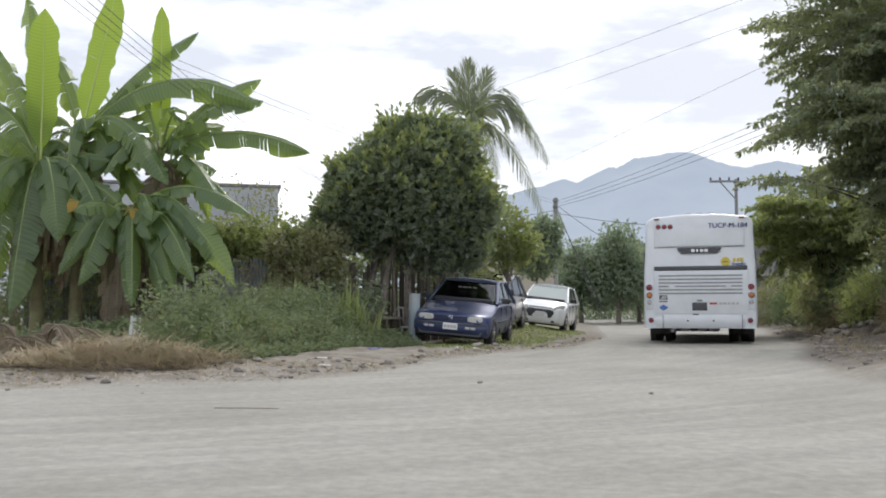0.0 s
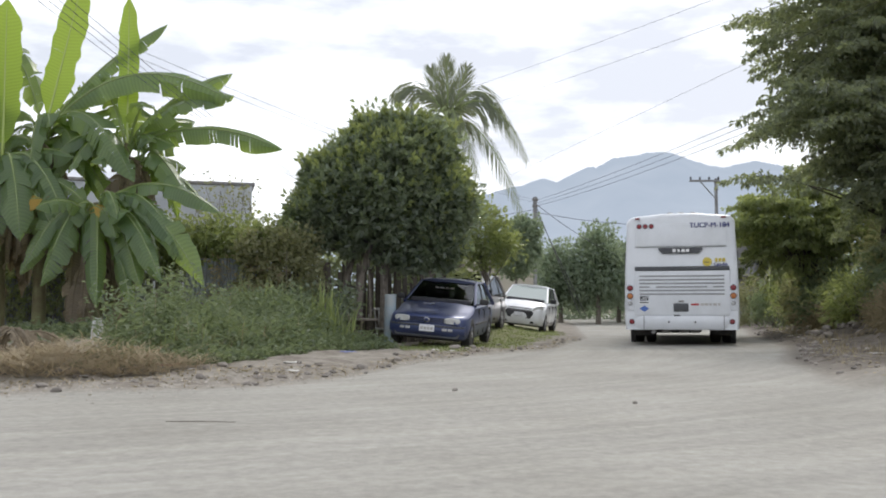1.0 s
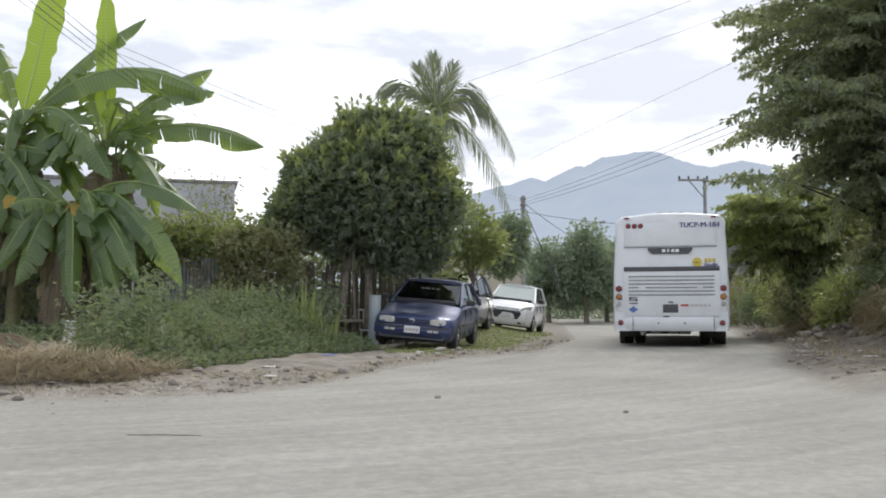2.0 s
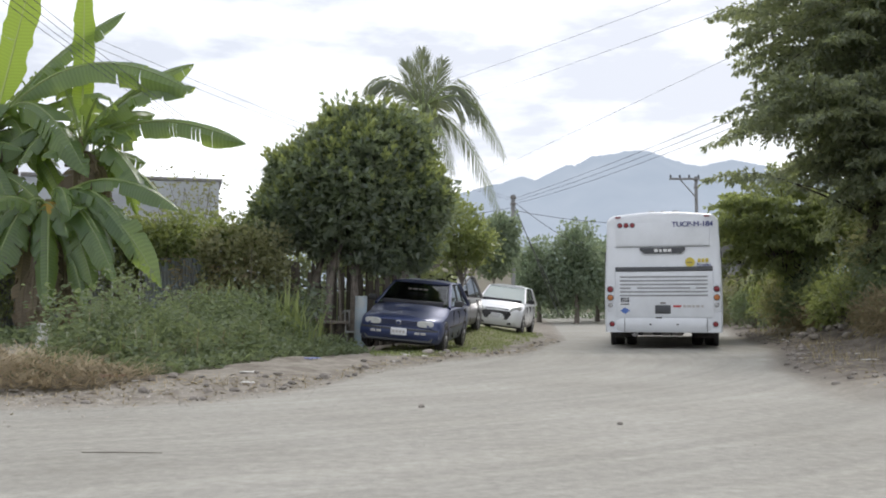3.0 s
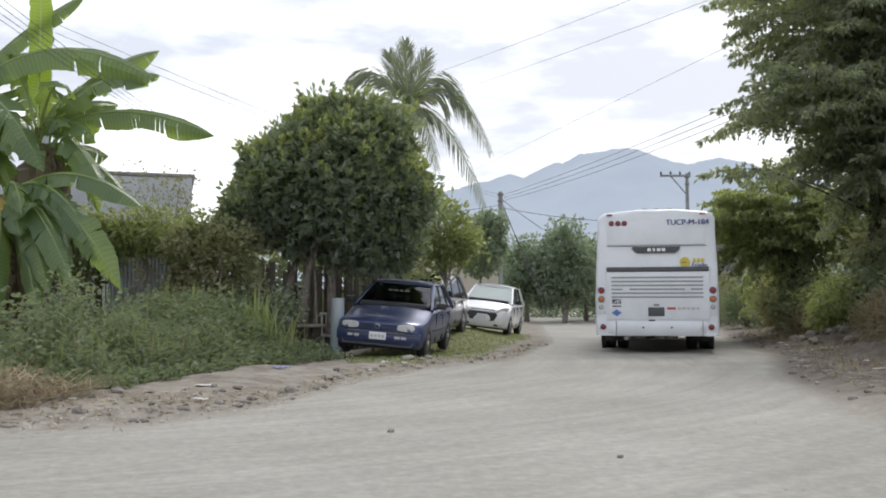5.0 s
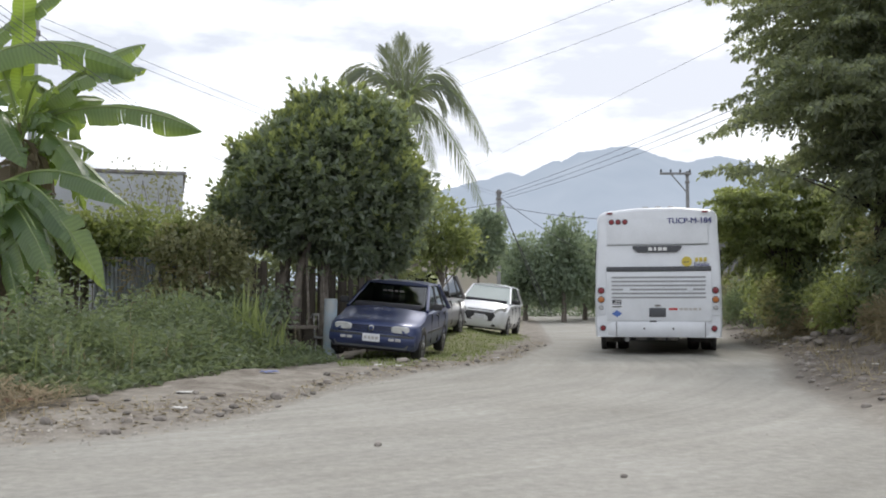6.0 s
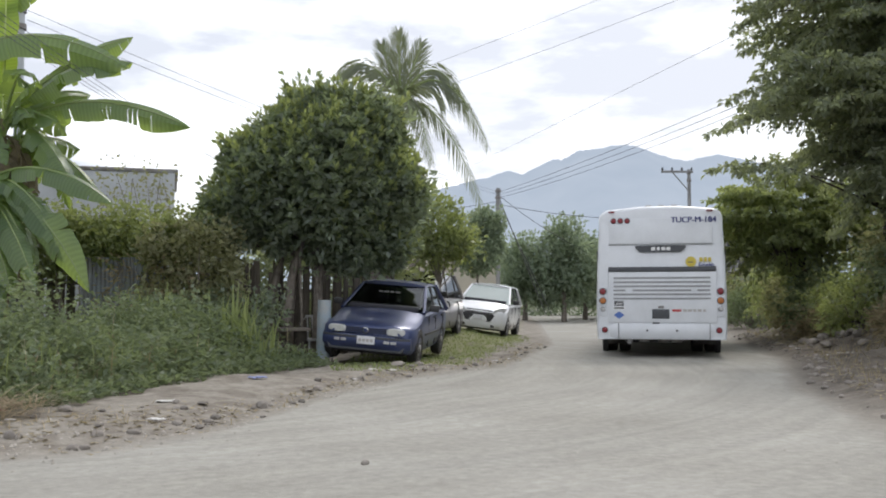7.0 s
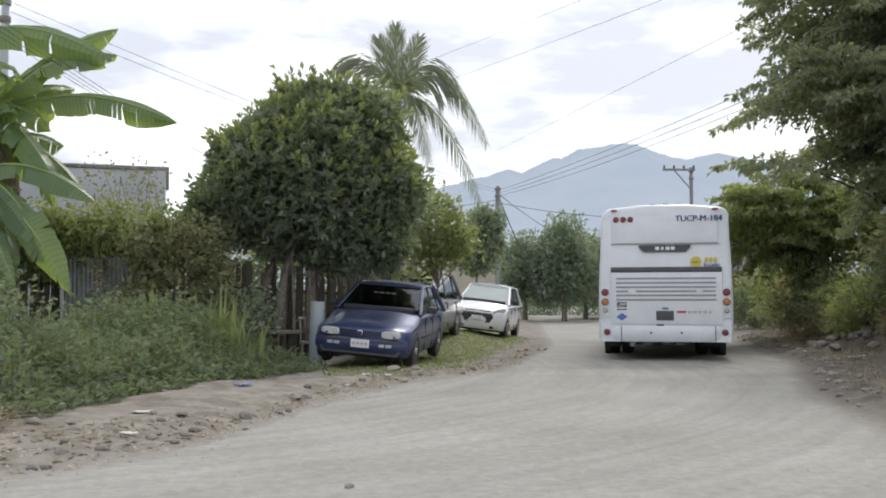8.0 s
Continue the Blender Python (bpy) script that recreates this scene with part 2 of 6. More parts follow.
def clumps_in(rng, centre, radii, n, shell=0.55, lower=-1.0):
    """Clump centres inside an ellipsoid, most of them near its skin, with an uneven outline."""
    out = []
    while len(out) < n:
        d = rng.normal(size=3)
        d /= np.linalg.norm(d)
        if d[2] < lower:
            continue
        bulge = 0.86 + 0.2 * noise.noise(Vector(d * 2.3 + centre * 0.7))
        r = (shell + (1 - shell) * rng.random() ** 0.6) * bulge
        out.append(np.asarray(centre) + d * r * np.asarray(radii))
    return np.array(out)


def leaf_cloud(name, rng, centres, clump, per, length, width, mat, parent=None, label="", heart=None, flat=0.0, squash=1.0, droop=0.0):
    """Many small leaves in clumps; they point away from the heart of the crown."""
    n = len(centres)
    size = clump * rng.uniform(0.6, 1.35, (n, 1, 1))
    off = np.clip(rng.normal(size=(n, per, 3)), -1.35, 1.35) * 0.5 * size
    off[:, :, 2] *= squash
    pos = (centres[:, None, :] + off).reshape(-1, 3)
    heart = np.mean(centres, axis=0) if heart is None else np.asarray(heart)
    out = pos - heart
    out /= np.maximum(np.linalg.norm(out, axis=1, keepdims=True), 1e-6)
    out = out * 0.9 + rng.normal(size=pos.shape) * 0.7
    out[:, 2] -= droop
    v, f = leaf_arrays(rng, pos, out, length, width, flat)
    return mesh_from(name, v, f, mat, parent, label)


def smooth01(a):
    a = np.clip(a, 0, 1)
    return a * a * (3 - 2 * a)


# ---------------------------------------------------------------- the lie of the land
EDGE_LX = [-60, -8, -5, -3.7, -2.72, -1.78, -1.11, -0.24, 1.28, 3.2, 5.8, 7.5]
EDGE_LY = [5.0, 6.5, 6.9, 7.4, 8.0, 9.3, 12.8, 15.6, 18.0, 27, 55, 90]
EDGE_RY = [-60, 9.2, 14, 20, 29.6, 41, 60, 90]
EDGE_RX = [3.9, 4.0, 5.0, 7.0, 8.9, 12, 14, 15]


def left_in(x, y):
    """Metres inside the left verge (negative on the road)."""
    return np.minimum((y - np.interp(x, EDGE_LX, EDGE_LY)) * 0.7, np.interp(y, EDGE_LY, EDGE_LX) - x)


def right_in(x, y):
    return x - np.interp(y, EDGE_RY, EDGE_RX)


def height(x, y):
    sl, sr = left_in(x, y), right_in(x, y)
    z = 0.10 * smooth01(sl / 1.2) * smooth01((20 - y) / 6) + 0.20 * smooth01((sl - 2.0) / 3) * smooth01((-3.0 - x) / 2)
    z = z + smooth01((y - 20) / 8) * smooth01((sl + 0.3) / 1.6) * (0.10 + 0.22 * smooth01((sl - 0.8) / 2.2))
    z = z + 0.12 * smooth01((sr + 0.1) / 0.7) + 1.5 * smooth01((sr - 1.3) / 3.2) * smooth01((y - 8) / 8)
    z = z + 0.34 * np.exp(-((x - 8.9) ** 2 + (y - 21.6) ** 2) / 0.7) + 0.2 * np.exp(-((x - 7.9) ** 2 + (y - 17.6) ** 2) / 0.9)
    z = z + 0.5 * smooth01((y - 45) / 60)
    return z


def ground_z(x, y):
    return float(height(np.array([x]), np.array([y]))[0]) + bumps(x, y)


def bumps(x, y):
    s = float(left_in(np.array([x]), np.array([y]))[0])
    r = float(right_in(np.array([x]), np.array([y]))[0])
    off = min(1.0, max(0.0, max(s, r) + 0.6))
    v = Vector((x, y, 0))
    road = 0.018 * noise.noise(v * 0.45) + 0.006 * noise.noise(v * 2.1)
    return road + off * (0.05 * noise.noise(v * 0.9) + 0.03 * noise.noise(v * 3.3))


def axis_steps(*spans):
    out = []
    for a, b, step in spans:
        out += list(np.arange(a, b, step))
    return np.array(out + [spans[-1][1]])


def build_ground():
    xs = axis_steps((-4000, -200, 950), (-200, -30, 20), (-30, -9, 1.0), (-9, 10, 0.13), (10, 30, 0.8), (30, 200, 20), (200, 4000, 950))
    ys = axis_steps((-4000, -200, 950), (-200, -10, 20), (-10, 4, 0.7), (4, 30, 0.14), (30, 75, 0.8), (75, 200, 15), (200, 4000, 950))
    gx, gy = np.meshgrid(xs, ys)
    z = height(gx, gy)
    z += np.array([bumps(float(a), float(b)) if abs(a) < 40 and -12 < b < 90 else 0.0 for a, b in zip(gx.ravel(), gy.ravel())]).reshape(z.shape)
    v = np.stack([gx, gy, z], axis=-1).reshape(-1, 3)
    w, h = len(xs), len(ys)
    i = (np.arange(h - 1)[:, None] * w + np.arange(w - 1)[None, :]).ravel()
    faces = np.stack([i, i + 1, i + 1 + w, i + w], axis=1)
    me = bpy.data.meshes.new("ground")
    me.from_pydata(v.tolist(), [], faces.tolist())
    soil = np.clip(np.maximum(left_in(gx, gy), np.minimum(right_in(gx, gy), (gy - 9) * 0.3)) / 0.9 + 0.55, 0, 1).ravel()
    grass = (0.85 * smooth01((left_in(gx, gy) - 0.7) / 0.8) * smooth01((gy - 16.5) / 2) * smooth01((gx + 1.2) / 1.2)
             + smooth01((np.abs(gx) + np.abs(gy) - 110) / 60)).ravel()
    bank = (np.clip(right_in(gx, gy) / 0.8 + 0.5, 0, 1) * smooth01((gy - 8.5) / 4)).ravel()
    for nm, val in (("soil", soil), ("bank", bank), ("turf", np.clip(grass, 0, 1))):
        at = me.attributes.new(nm, "FLOAT", "POINT")
        at.data.foreach_set("value", val.astype(np.float32))
    m = material("dusty_earth", (0.378, 0.365, 0.328), 0.95, 0, (0.30, 0.286, 0.25), 0.55, 9.0, 0.5, 0.5, 0.2, dist=0.03)
    n, l = m.node_tree.nodes, m.node_tree.links
    b = n["Principled BSDF"]
    dust = b.inputs["Base Color"].links[0].from_socket
    geo = n.new("ShaderNodeTexCoord")
    grit = n.new("ShaderNodeTexNoise")
    grit.inputs["Scale"].default_value, grit.inputs["Detail"].default_value = 2.6, 10
    grit.inputs["Roughness"].default_value = 0.7
    l.new(geo.outputs["Object"], grit.inputs["Vector"])
    # wheel tracks: long streaks that follow the road round the bend
    sep = n.new("ShaderNodeSeparateXYZ")
    mp = n.new("ShaderNodeMapping")
    mp.inputs["Location"].default_value = (9.0, -19.0, 0)
    l.new(geo.outputs["Object"], mp.inputs["Vector"])
    l.new(mp.outputs[0], sep.inputs[0])

    def calc(op, a_, b_=None, val=None):
        q = n.new("ShaderNodeMath")
        q.operation = op
        l.new(a_, q.inputs[0])
        if b_ is not None:
            l.new(b_, q.inputs[1])
        if val is not None:
            q.inputs[1].default_value = val
        return q.outputs[0]

    rad = calc("SQRT", calc("ADD", calc("MULTIPLY", sep.outputs[0], sep.outputs[0]), calc("MULTIPLY", sep.outputs[1], sep.outputs[1])))
    ang = calc("ARCTAN2", sep.outputs[1], sep.outputs[0])
    polar = n.new("ShaderNodeCombineXYZ")
    l.new(calc("MULTIPLY", rad, val=2.8), polar.inputs[0])
    l.new(calc("MULTIPLY", ang, val=2.2), polar.inputs[1])
    vor = n.new("ShaderNodeTexNoise")
    vor.inputs["Scale"].default_value, vor.inputs["Detail"].default_value, vor.inputs["Distortion"].default_value = 1.0, 9, 0.9
    l.new(polar.outputs[0], vor.inputs["Vector"])
    streak = n.new("ShaderNodeMapRange")
    streak.inputs["From Min"].default_value, streak.inputs["From Max"].default_value = 0.35, 0.65
    streak.inputs["To Min"].default_value, streak.inputs["To Max"].default_value = 0.78, 1.04
    l.new(vor.outputs["Fac"], streak.inputs["Value"])
    track = n.new("ShaderNodeMix")
    track.data_type, track.blend_type = "RGBA", "MULTIPLY"
    track.inputs[0].default_value = 0.65
    l.new(dust, track.inputs[6])
    l.new(streak.outputs[0], track.inputs[7])

    def layer(attr, colour_a, colour_b, under, soft):
        a = n.new("ShaderNodeAttribute")
        a.attribute_name = attr
        add = n.new("ShaderNodeMath")
        add.operation = "ADD"
        l.new(a.outputs["Fac"], add.inputs[0])
        l.new(grit.outputs["Fac"], add.inputs[1])
        r = n.new("ShaderNodeMapRange")
        r.inputs["From Min"].default_value, r.inputs["From Max"].default_value = 1.0 - soft, 1.0 + soft
        l.new(add.outputs[0], r.inputs["Value"])
        tone = n.new("ShaderNodeMix")
        tone.data_type = "RGBA"
        tone.inputs[6].default_value, tone.inputs[7].default_value = (*colour_a, 1), (*colour_b, 1)
        spread = n.new("ShaderNodeMapRange")
        spread.inputs["From Min"].default_value, spread.inputs["From Max"].default_value = 0.36, 0.64
        l.new(grit.outputs["Fac"], spread.inputs["Value"])
        l.new(spread.outputs[0], tone.inputs[0])
        mx = n.new("ShaderNodeMix")
        mx.data_type = "RGBA"
        l.new(r.outputs[0], mx.inputs[0])
        l.new(under, mx.inputs[6])
        l.new(tone.outputs[2], mx.inputs[7])
        return mx.outputs[2]

    c = layer("soil", (0.165, 0.142, 0.117), (0.315, 0.291, 0.25), track.outputs[2], 0.35)
    c = layer("bank", (0.08, 0.068, 0.056), (0.21, 0.185, 0.155), c, 0.35)
    c = layer("turf", (0.15, 0.15, 0.085), (0.26, 0.25, 0.15), c, 0.35)
    grain = n.new("ShaderNodeTexNoise")
    grain.inputs["Scale"].default_value, grain.inputs["Detail"].default_value, grain.inputs["Roughness"].default_value = 11.0, 10, 0.75
    l.new(geo.outputs["Object"], grain.inputs["Vector"])
    gm = n.new("ShaderNodeMapRange")
    gm.inputs["From Min"].default_value, gm.inputs["From Max"].default_value = 0.3, 0.7
    gm.inputs["To Min"].default_value, gm.inputs["To Max"].default_value = 0.80, 1.17
    l.new(grain.outputs["Fac"], gm.inputs["Value"])
    hs = n.new("ShaderNodeHueSaturation")
    l.new(c, hs.inputs["Color"])
    l.new(gm.outputs[0], hs.inputs["Value"])
    l.new(hs.outputs["Color"], b.inputs["Base Color"])
    b2 = n.new("ShaderNodeBump")
    b2.inputs["Strength"].default_value, b2.inputs["Distance"].default_value = 0.6, 0.02
    l.new(grain.outputs["Fac"], b2.inputs["Height"])
    l.new(b.inputs["Normal"].links[0].from_socket, b2.inputs["Normal"])
    l.new(b2.outputs[0], b.inputs["Normal"])
    finish(me, m, True)
    return tagged(new("ground", me), "pale dusty dirt road with tracks and brown verges", "ground", kind="structure")


build_ground()


# ---------------------------------------------------------------- distance
def build_mountains():
    """A far range, its distance haze painted blue, as a backdrop 3 km away."""
    m = bpy.data.materials.new("hazed_mountain_glow")
    m.use_nodes = True
    n, l = m.node_tree.nodes, m.node_tree.links
    n.remove(n["Principled BSDF"])
    # the range glows by itself; aerial haze is put into these emission colours
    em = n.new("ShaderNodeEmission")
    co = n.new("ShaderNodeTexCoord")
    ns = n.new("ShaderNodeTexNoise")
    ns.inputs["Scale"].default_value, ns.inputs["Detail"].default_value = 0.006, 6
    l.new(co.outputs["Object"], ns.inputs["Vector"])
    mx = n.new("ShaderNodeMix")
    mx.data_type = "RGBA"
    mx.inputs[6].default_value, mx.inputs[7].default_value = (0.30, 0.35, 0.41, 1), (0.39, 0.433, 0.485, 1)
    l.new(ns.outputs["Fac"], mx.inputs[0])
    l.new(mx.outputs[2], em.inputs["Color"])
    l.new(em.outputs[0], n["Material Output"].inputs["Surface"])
    # crest: sideways place and height in metres
    cx = [-3000, -1200, -500, -60, 109, 153, 216, 261, 314, 359, 385, 439, 493, 537, 585, 618, 653, 698, 742, 796, 850, 885, 921, 983, 1080, 1500, 3000]
    cz = [150, 220, 260, 350, 394, 403, 425, 412, 439, 462, 457, 489, 493, 503, 507, 506, 493, 475, 462, 457, 471, 477, 471, 458, 430, 330, 200]
    us = np.concatenate([np.linspace(-3000, -100, 30), np.linspace(-90, 1200, 300), np.linspace(1230, 3000, 25)])
    top = np.interp(us, cx, cz) + np.array([3 * noise.noise(Vector((u * 0.03, 0, 0))) + 3 * noise.noise(Vector((u * 0.1, 3, 0))) for u in us])
    rows = 14
    v, f = [], []
    for j in range(rows + 1):
        k = j / rows
        for u, tz in zip(us, top):
            relief = 160 * k * (1 - k) * noise.noise(Vector((u * 0.008, k * 3, 5)))
            v.append((u, 3000 - 900 * (1 - k) + relief, -30 + (tz + 30) * k ** 0.8))
    w = len(us)
    for j in range(rows):
        for i in range(w - 1):
            f.append((j * w + i, j * w + i + 1, (j + 1) * w + i + 1, (j + 1) * w + i))
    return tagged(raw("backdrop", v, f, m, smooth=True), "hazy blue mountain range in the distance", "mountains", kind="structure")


build_mountains()


# ---------------------------------------------------------------- the bus
M_BUSWHITE = paint("bus_white_paint", (0.70, 0.725, 0.76), 0.35, 0, 0.4, 0.3)
M_GREYPANEL = material("grey_slat", (0.30, 0.31, 0.32), 0.5, 0, (0.2, 0.2, 0.2), 5, 40, 0.3, 0.05)
M_DARKPANEL = material("dark_panel", (0.045, 0.05, 0.06), 0.35, 0, (0.08, 0.08, 0.08), 5, 40, 0.3, 0.05)
M_RED = material("red_lens", (0.22, 0.025, 0.035), 0.2, 0, (0.2, 0.02, 0.02), 12, 80, 0.3, 0.05)
M_AMBER = material("amber_lens", (0.42, 0.16, 0.05), 0.2, 0, (0.45, 0.14, 0.02), 12, 80, 0.3, 0.05)
M_CLEAR = material("clear_lens", (0.5, 0.5, 0.5), 0.15, 0, (0.3, 0.3, 0.3), 12, 80, 0.3, 0.05)
M_NAVY = material("navy_vinyl", (0.02, 0.03, 0.16), 0.5, 0, (0.03, 0.04, 0.2), 12, 80, 0.3, 0)
M_YELLOW = material("yellow_vinyl", (0.58, 0.47, 0.08), 0.5, 0, (0.6, 0.45, 0.03), 12, 80, 0.3, 0)
M_BLUE = material("blue_vinyl", (0.08, 0.16, 0.45), 0.5, 0, (0.06, 0.12, 0.35), 12, 80, 0.3, 0)
M_REDVINYL = material("red_vinyl", (0.45, 0.03, 0.03), 0.5, 0, (0.35, 0.03, 0.03), 12, 80, 0.3, 0)
M_GREYVINYL = material("grey_vinyl", (0.42, 0.40, 0.38), 0.5, 0, (0.5, 0.48, 0.46), 12, 80, 0.3, 0)
M_WHITE = material("white_vinyl", (0.8, 0.8, 0.8), 0.5, 0, (0.7, 0.7, 0.7), 12, 80, 0.3, 0)


def lettering(name, text, size, mat, parent, m, label=""):
    cu = bpy.data.curves.new(name, "FONT")
    cu.body, cu.size, cu.align_x, cu.align_y, cu.extrude = text, size, "CENTER", "CENTER", 0.001
    tmp = bpy.data.objects.new(name, cu)
    scene.collection.objects.link(tmp)
    me = bpy.data.meshes.new_from_object(tmp.evaluated_get(bpy.context.evaluated_depsgraph_get()))
    bpy.data.objects.remove(tmp)
    bm = bmesh.new()
    bm.from_mesh(me)
    dup = bmesh.ops.duplicate(bm, geom=list(bm.verts) + list(bm.edges) + list(bm.faces))
    bmesh.ops.translate(bm, verts=[v for v in dup["geom"] if isinstance(v, bmesh.types.BMVert)], vec=(size * 0.05, 0, 0.0012))
    bm.to_mesh(me)
    bm.free()
    me.materials.clear()
    me.materials.append(mat)
    ob = new(name, me)
    ob.parent = parent
    ob.matrix_local = m
    if label:
        ob["label"] = label
    return ob


def wheel(parent, x, y, z, r, w, side, rim_mat, spokes=0):
    """Tyre with rounded shoulders, and a dished rim; the axle runs along x."""
    bm = bmesh.new()
    prof = [(r * 0.62, -w / 2 * 0.85), (r * 0.9, -w / 2), (r * 0.985, -w / 2 * 0.8), (r, -w / 2 * 0.45), (r, w / 2 * 0.45), (r * 0.985, w / 2 * 0.8), (r * 0.9, w / 2), (r * 0.62, w / 2 * 0.85)]
    seg = 28
    rings = [[(q, rr * math.cos(a * math.tau / seg), rr * math.sin(a * math.tau / seg)) for rr, q in prof] for a in range(seg)]
    loft(bm, rings + [rings[0]], cap=False)
    bmesh.ops.remove_doubles(bm, verts=bm.verts, dist=1e-5)
    tyre = part("tyre", bm, M_RUBBER, parent)
    tyre.location = (x, y, z)
    bm = bmesh.new()
    disc(bm, (0, 0, 0), "x", r * 0.63, w * 0.84, 28, 0.012)
    s = side * w * 0.42
    disc(bm, (s, 0, 0), "x", r * 0.2, 0.05, 16, 0.01)
    for k in range(spokes or 6):
        a = k * math.tau / (spokes or 6)
        if spokes:
            box(bm, (s * 0.9, 0, r * 0.38), (0.03, r * 0.16, r * 0.42), 0.01, pose(0, 0, 0, math.degrees(a), 0, 0))
        else:
            disc(bm, (s * 0.9, r * 0.4 * math.cos(a), r * 0.4 * math.sin(a)), "x", r * 0.05, 0.04, 8)
    rim = part("rim", bm, rim_mat, tyre)
    return tyre


def build_bus(x, y, rz):
    bus = thing("bus", x, y, ground_z(x, y), "white city bus with grey engine louvres seen from behind", "bus", rz=rz)
    W, L, Z0, Z1 = 1.30, 11.0, 0.37, 3.10

    def back(z):
        return 0.11 * ((z - Z0) / (Z1 - Z0)) ** 2.2

    def ring(yy, hw, zt, zb=Z0, slant=0.0):
        pts = []
        n = 7
        prof = [(hw * 0.985, zb), (hw, zb + 0.25), (hw, 1.2), (hw * 0.985, 1.9), (hw * 0.955, zt - 0.42)]
        for k in range(n):
            a = k / (n - 1) * math.pi / 2
            prof.append((hw * 0.955 - 0.22 + 0.22 * math.cos(a), zt - 0.26 + 0.20 * math.sin(a)))
        prof.append((hw * 0.3, zt))
        for px, pz in prof:
            pts.append((px, yy + slant * back(pz), pz))
        for px, pz in reversed(prof):
            pts.append((-px, yy + slant * back(pz), pz))
        return pts

    bm = bmesh.new()
    loft(bm, [ring(0.0, W * 0.965, Z1 - 0.07, slant=1), ring(0.03, W * 0.99, Z1 - 0.03, slant=0.9), ring(0.12, W, Z1, slant=0.6), ring(0.6, W, Z1 + 0.02),
              ring(3.0, W, Z1 + 0.03), ring(L - 0.6, W, Z1), ring(L - 0.15, W * 0.98, Z1 - 0.08), ring(L, W * 0.9, Z1 - 0.25)])
    body = part("body", bm, M_BUSWHITE, bus, "white painted bodywork, dusty")
    # wheel arches and wheels
    for side in (-1, 1):
        for yy, dual in ((2.9, True), (8.6, False)):
            bm = bmesh.new()
            disc(bm, (side * (W - 0.05), yy, 0.52), "x", 0.62, 0.115, 32)
            part("wheel_arch", bm, M_BLACK, bus)
            for k in range(2 if dual else 1):
                wheel(bus, side * (W - 0.19 - 0.30 * k), yy, 0.49, 0.49, 0.26, side, M_STEEL)
    # underside: axle, tanks, exhaust, mud flaps
    bm = bmesh.new()
    disc(bm, (0, 2.9, 0.5), "x", 0.11, 1.7)
    disc(bm, (0, 2.9, 0.5), "y", 0.24, 0.35, 20, 0.05)
    part("rear_axle", bm, M_BLACK, bus)
    bm = bmesh.new()
    box(bm, (-0.15, 1.0, 0.42), (1.2, 1.1, 0.26), 0.06)
    part("engine_sump", bm, M_BLACK, bus)
    for xx in (-0.35, 0.05, 0.30):
        bm = bmesh.new()
        disc(bm, (xx, 0.5, 0.37), "z", 0.12, 0.16, 14, 0.02)
        part("air_tank", bm, M_STEEL, bus)
    bm = bmesh.new()
    tube(bm, [(-0.62, 1.2, 0.36), (-0.62, 0.3, 0.34), (-0.64, 0.05, 0.32)], 0.05, 10)
    part("exhaust_pipe", bm, M_STEEL, bus)
    for side in (-1, 1):
        bm = bmesh.new()
        box(bm, (side * 0.95, 2.25, 0.36), (0.5, 0.02, 0.34), 0.005)
        part("mud_flap", bm, M_RUBBER, bus)

    def plate(name, cx, cz, w, h, mat, depth=0.02, bevel=0.006, label="", proud=0.0, parent=bus):
        b_ = bmesh.new()
        tilt = -math.degrees(math.atan((back(cz + 0.05) - back(cz - 0.05)) / 0.1))
        box(b_, (0, 0, 0), (w, depth, h), bevel)
        o = part(name, b_, mat, parent, label)
        o.matrix_local = pose(cx, back(cz) - depth / 2 - proud + 0.004, cz, tilt, 0, 0)
        return o

    # rear skin
    plate("rear_window_panel", 0.0, 2.58, 2.06, 0.52, M_BUSWHITE, 0.016, 0.01, "white blanked rear window panel")
    lid = plate("engine_lid", 0.02, 1.225, 2.14, 1.03, M_BUSWHITE, 0.022, 0.012, "white engine lid with louvres")
    plate("trim_strip", 0.02, 1.795, 2.14, 0.10, M_DARKPANEL, 0.035, 0.008, "dark trim strip")
    for zz in (1.62, 1.535, 1.45, 1.285, 1.20):
        plate("louvre", 0.015, zz, 1.92, 0.036, M_GREYPANEL, 0.016, 0.005, proud=0.02)
    plate("louvre", 0.015, 1.367, 1.16, 0.036, M_GREYPANEL, 0.016, 0.005, proud=0.02)
    for sx in (-0.83, 0.84):
        plate("louvre", sx, 1.367, 0.24, 0.036, M_GREYPANEL, 0.016, 0.005, proud=0.02)
    # bumper, with a rounded section
    bm = bmesh.new()
    rings = []
    for k in range(21):
        xx = -1.27 + 2.54 * k / 20
        bend = 0.16 * abs(xx / 1.27) ** 5
        rings.append([(xx, bend - 0.02, 0.37), (xx, bend - 0.055, 0.42), (xx, bend - 0.06, 0.62), (xx, bend - 0.03, 0.69), (xx, bend + 0.1, 0.69), (xx, bend + 0.1, 0.37)])
    loft(bm, rings)
    bumper = part("bumper", bm, M_BUSWHITE, bus, "white rear bumper")
    for sx in (-0.85, 0.95):
        plate("bumper_seam", sx, 0.53, 0.012, 0.32, M_DARKPANEL, 0.01, 0, proud=0.055, parent=bus)
    for sx in (-0.28, 0.31):
        b_ = bmesh.new()
        disc(b_, (sx, -0.062, 0.55), "y", 0.022, 0.012, 12)
        part("tow_cap", b_, M_DARKPANEL, bus)
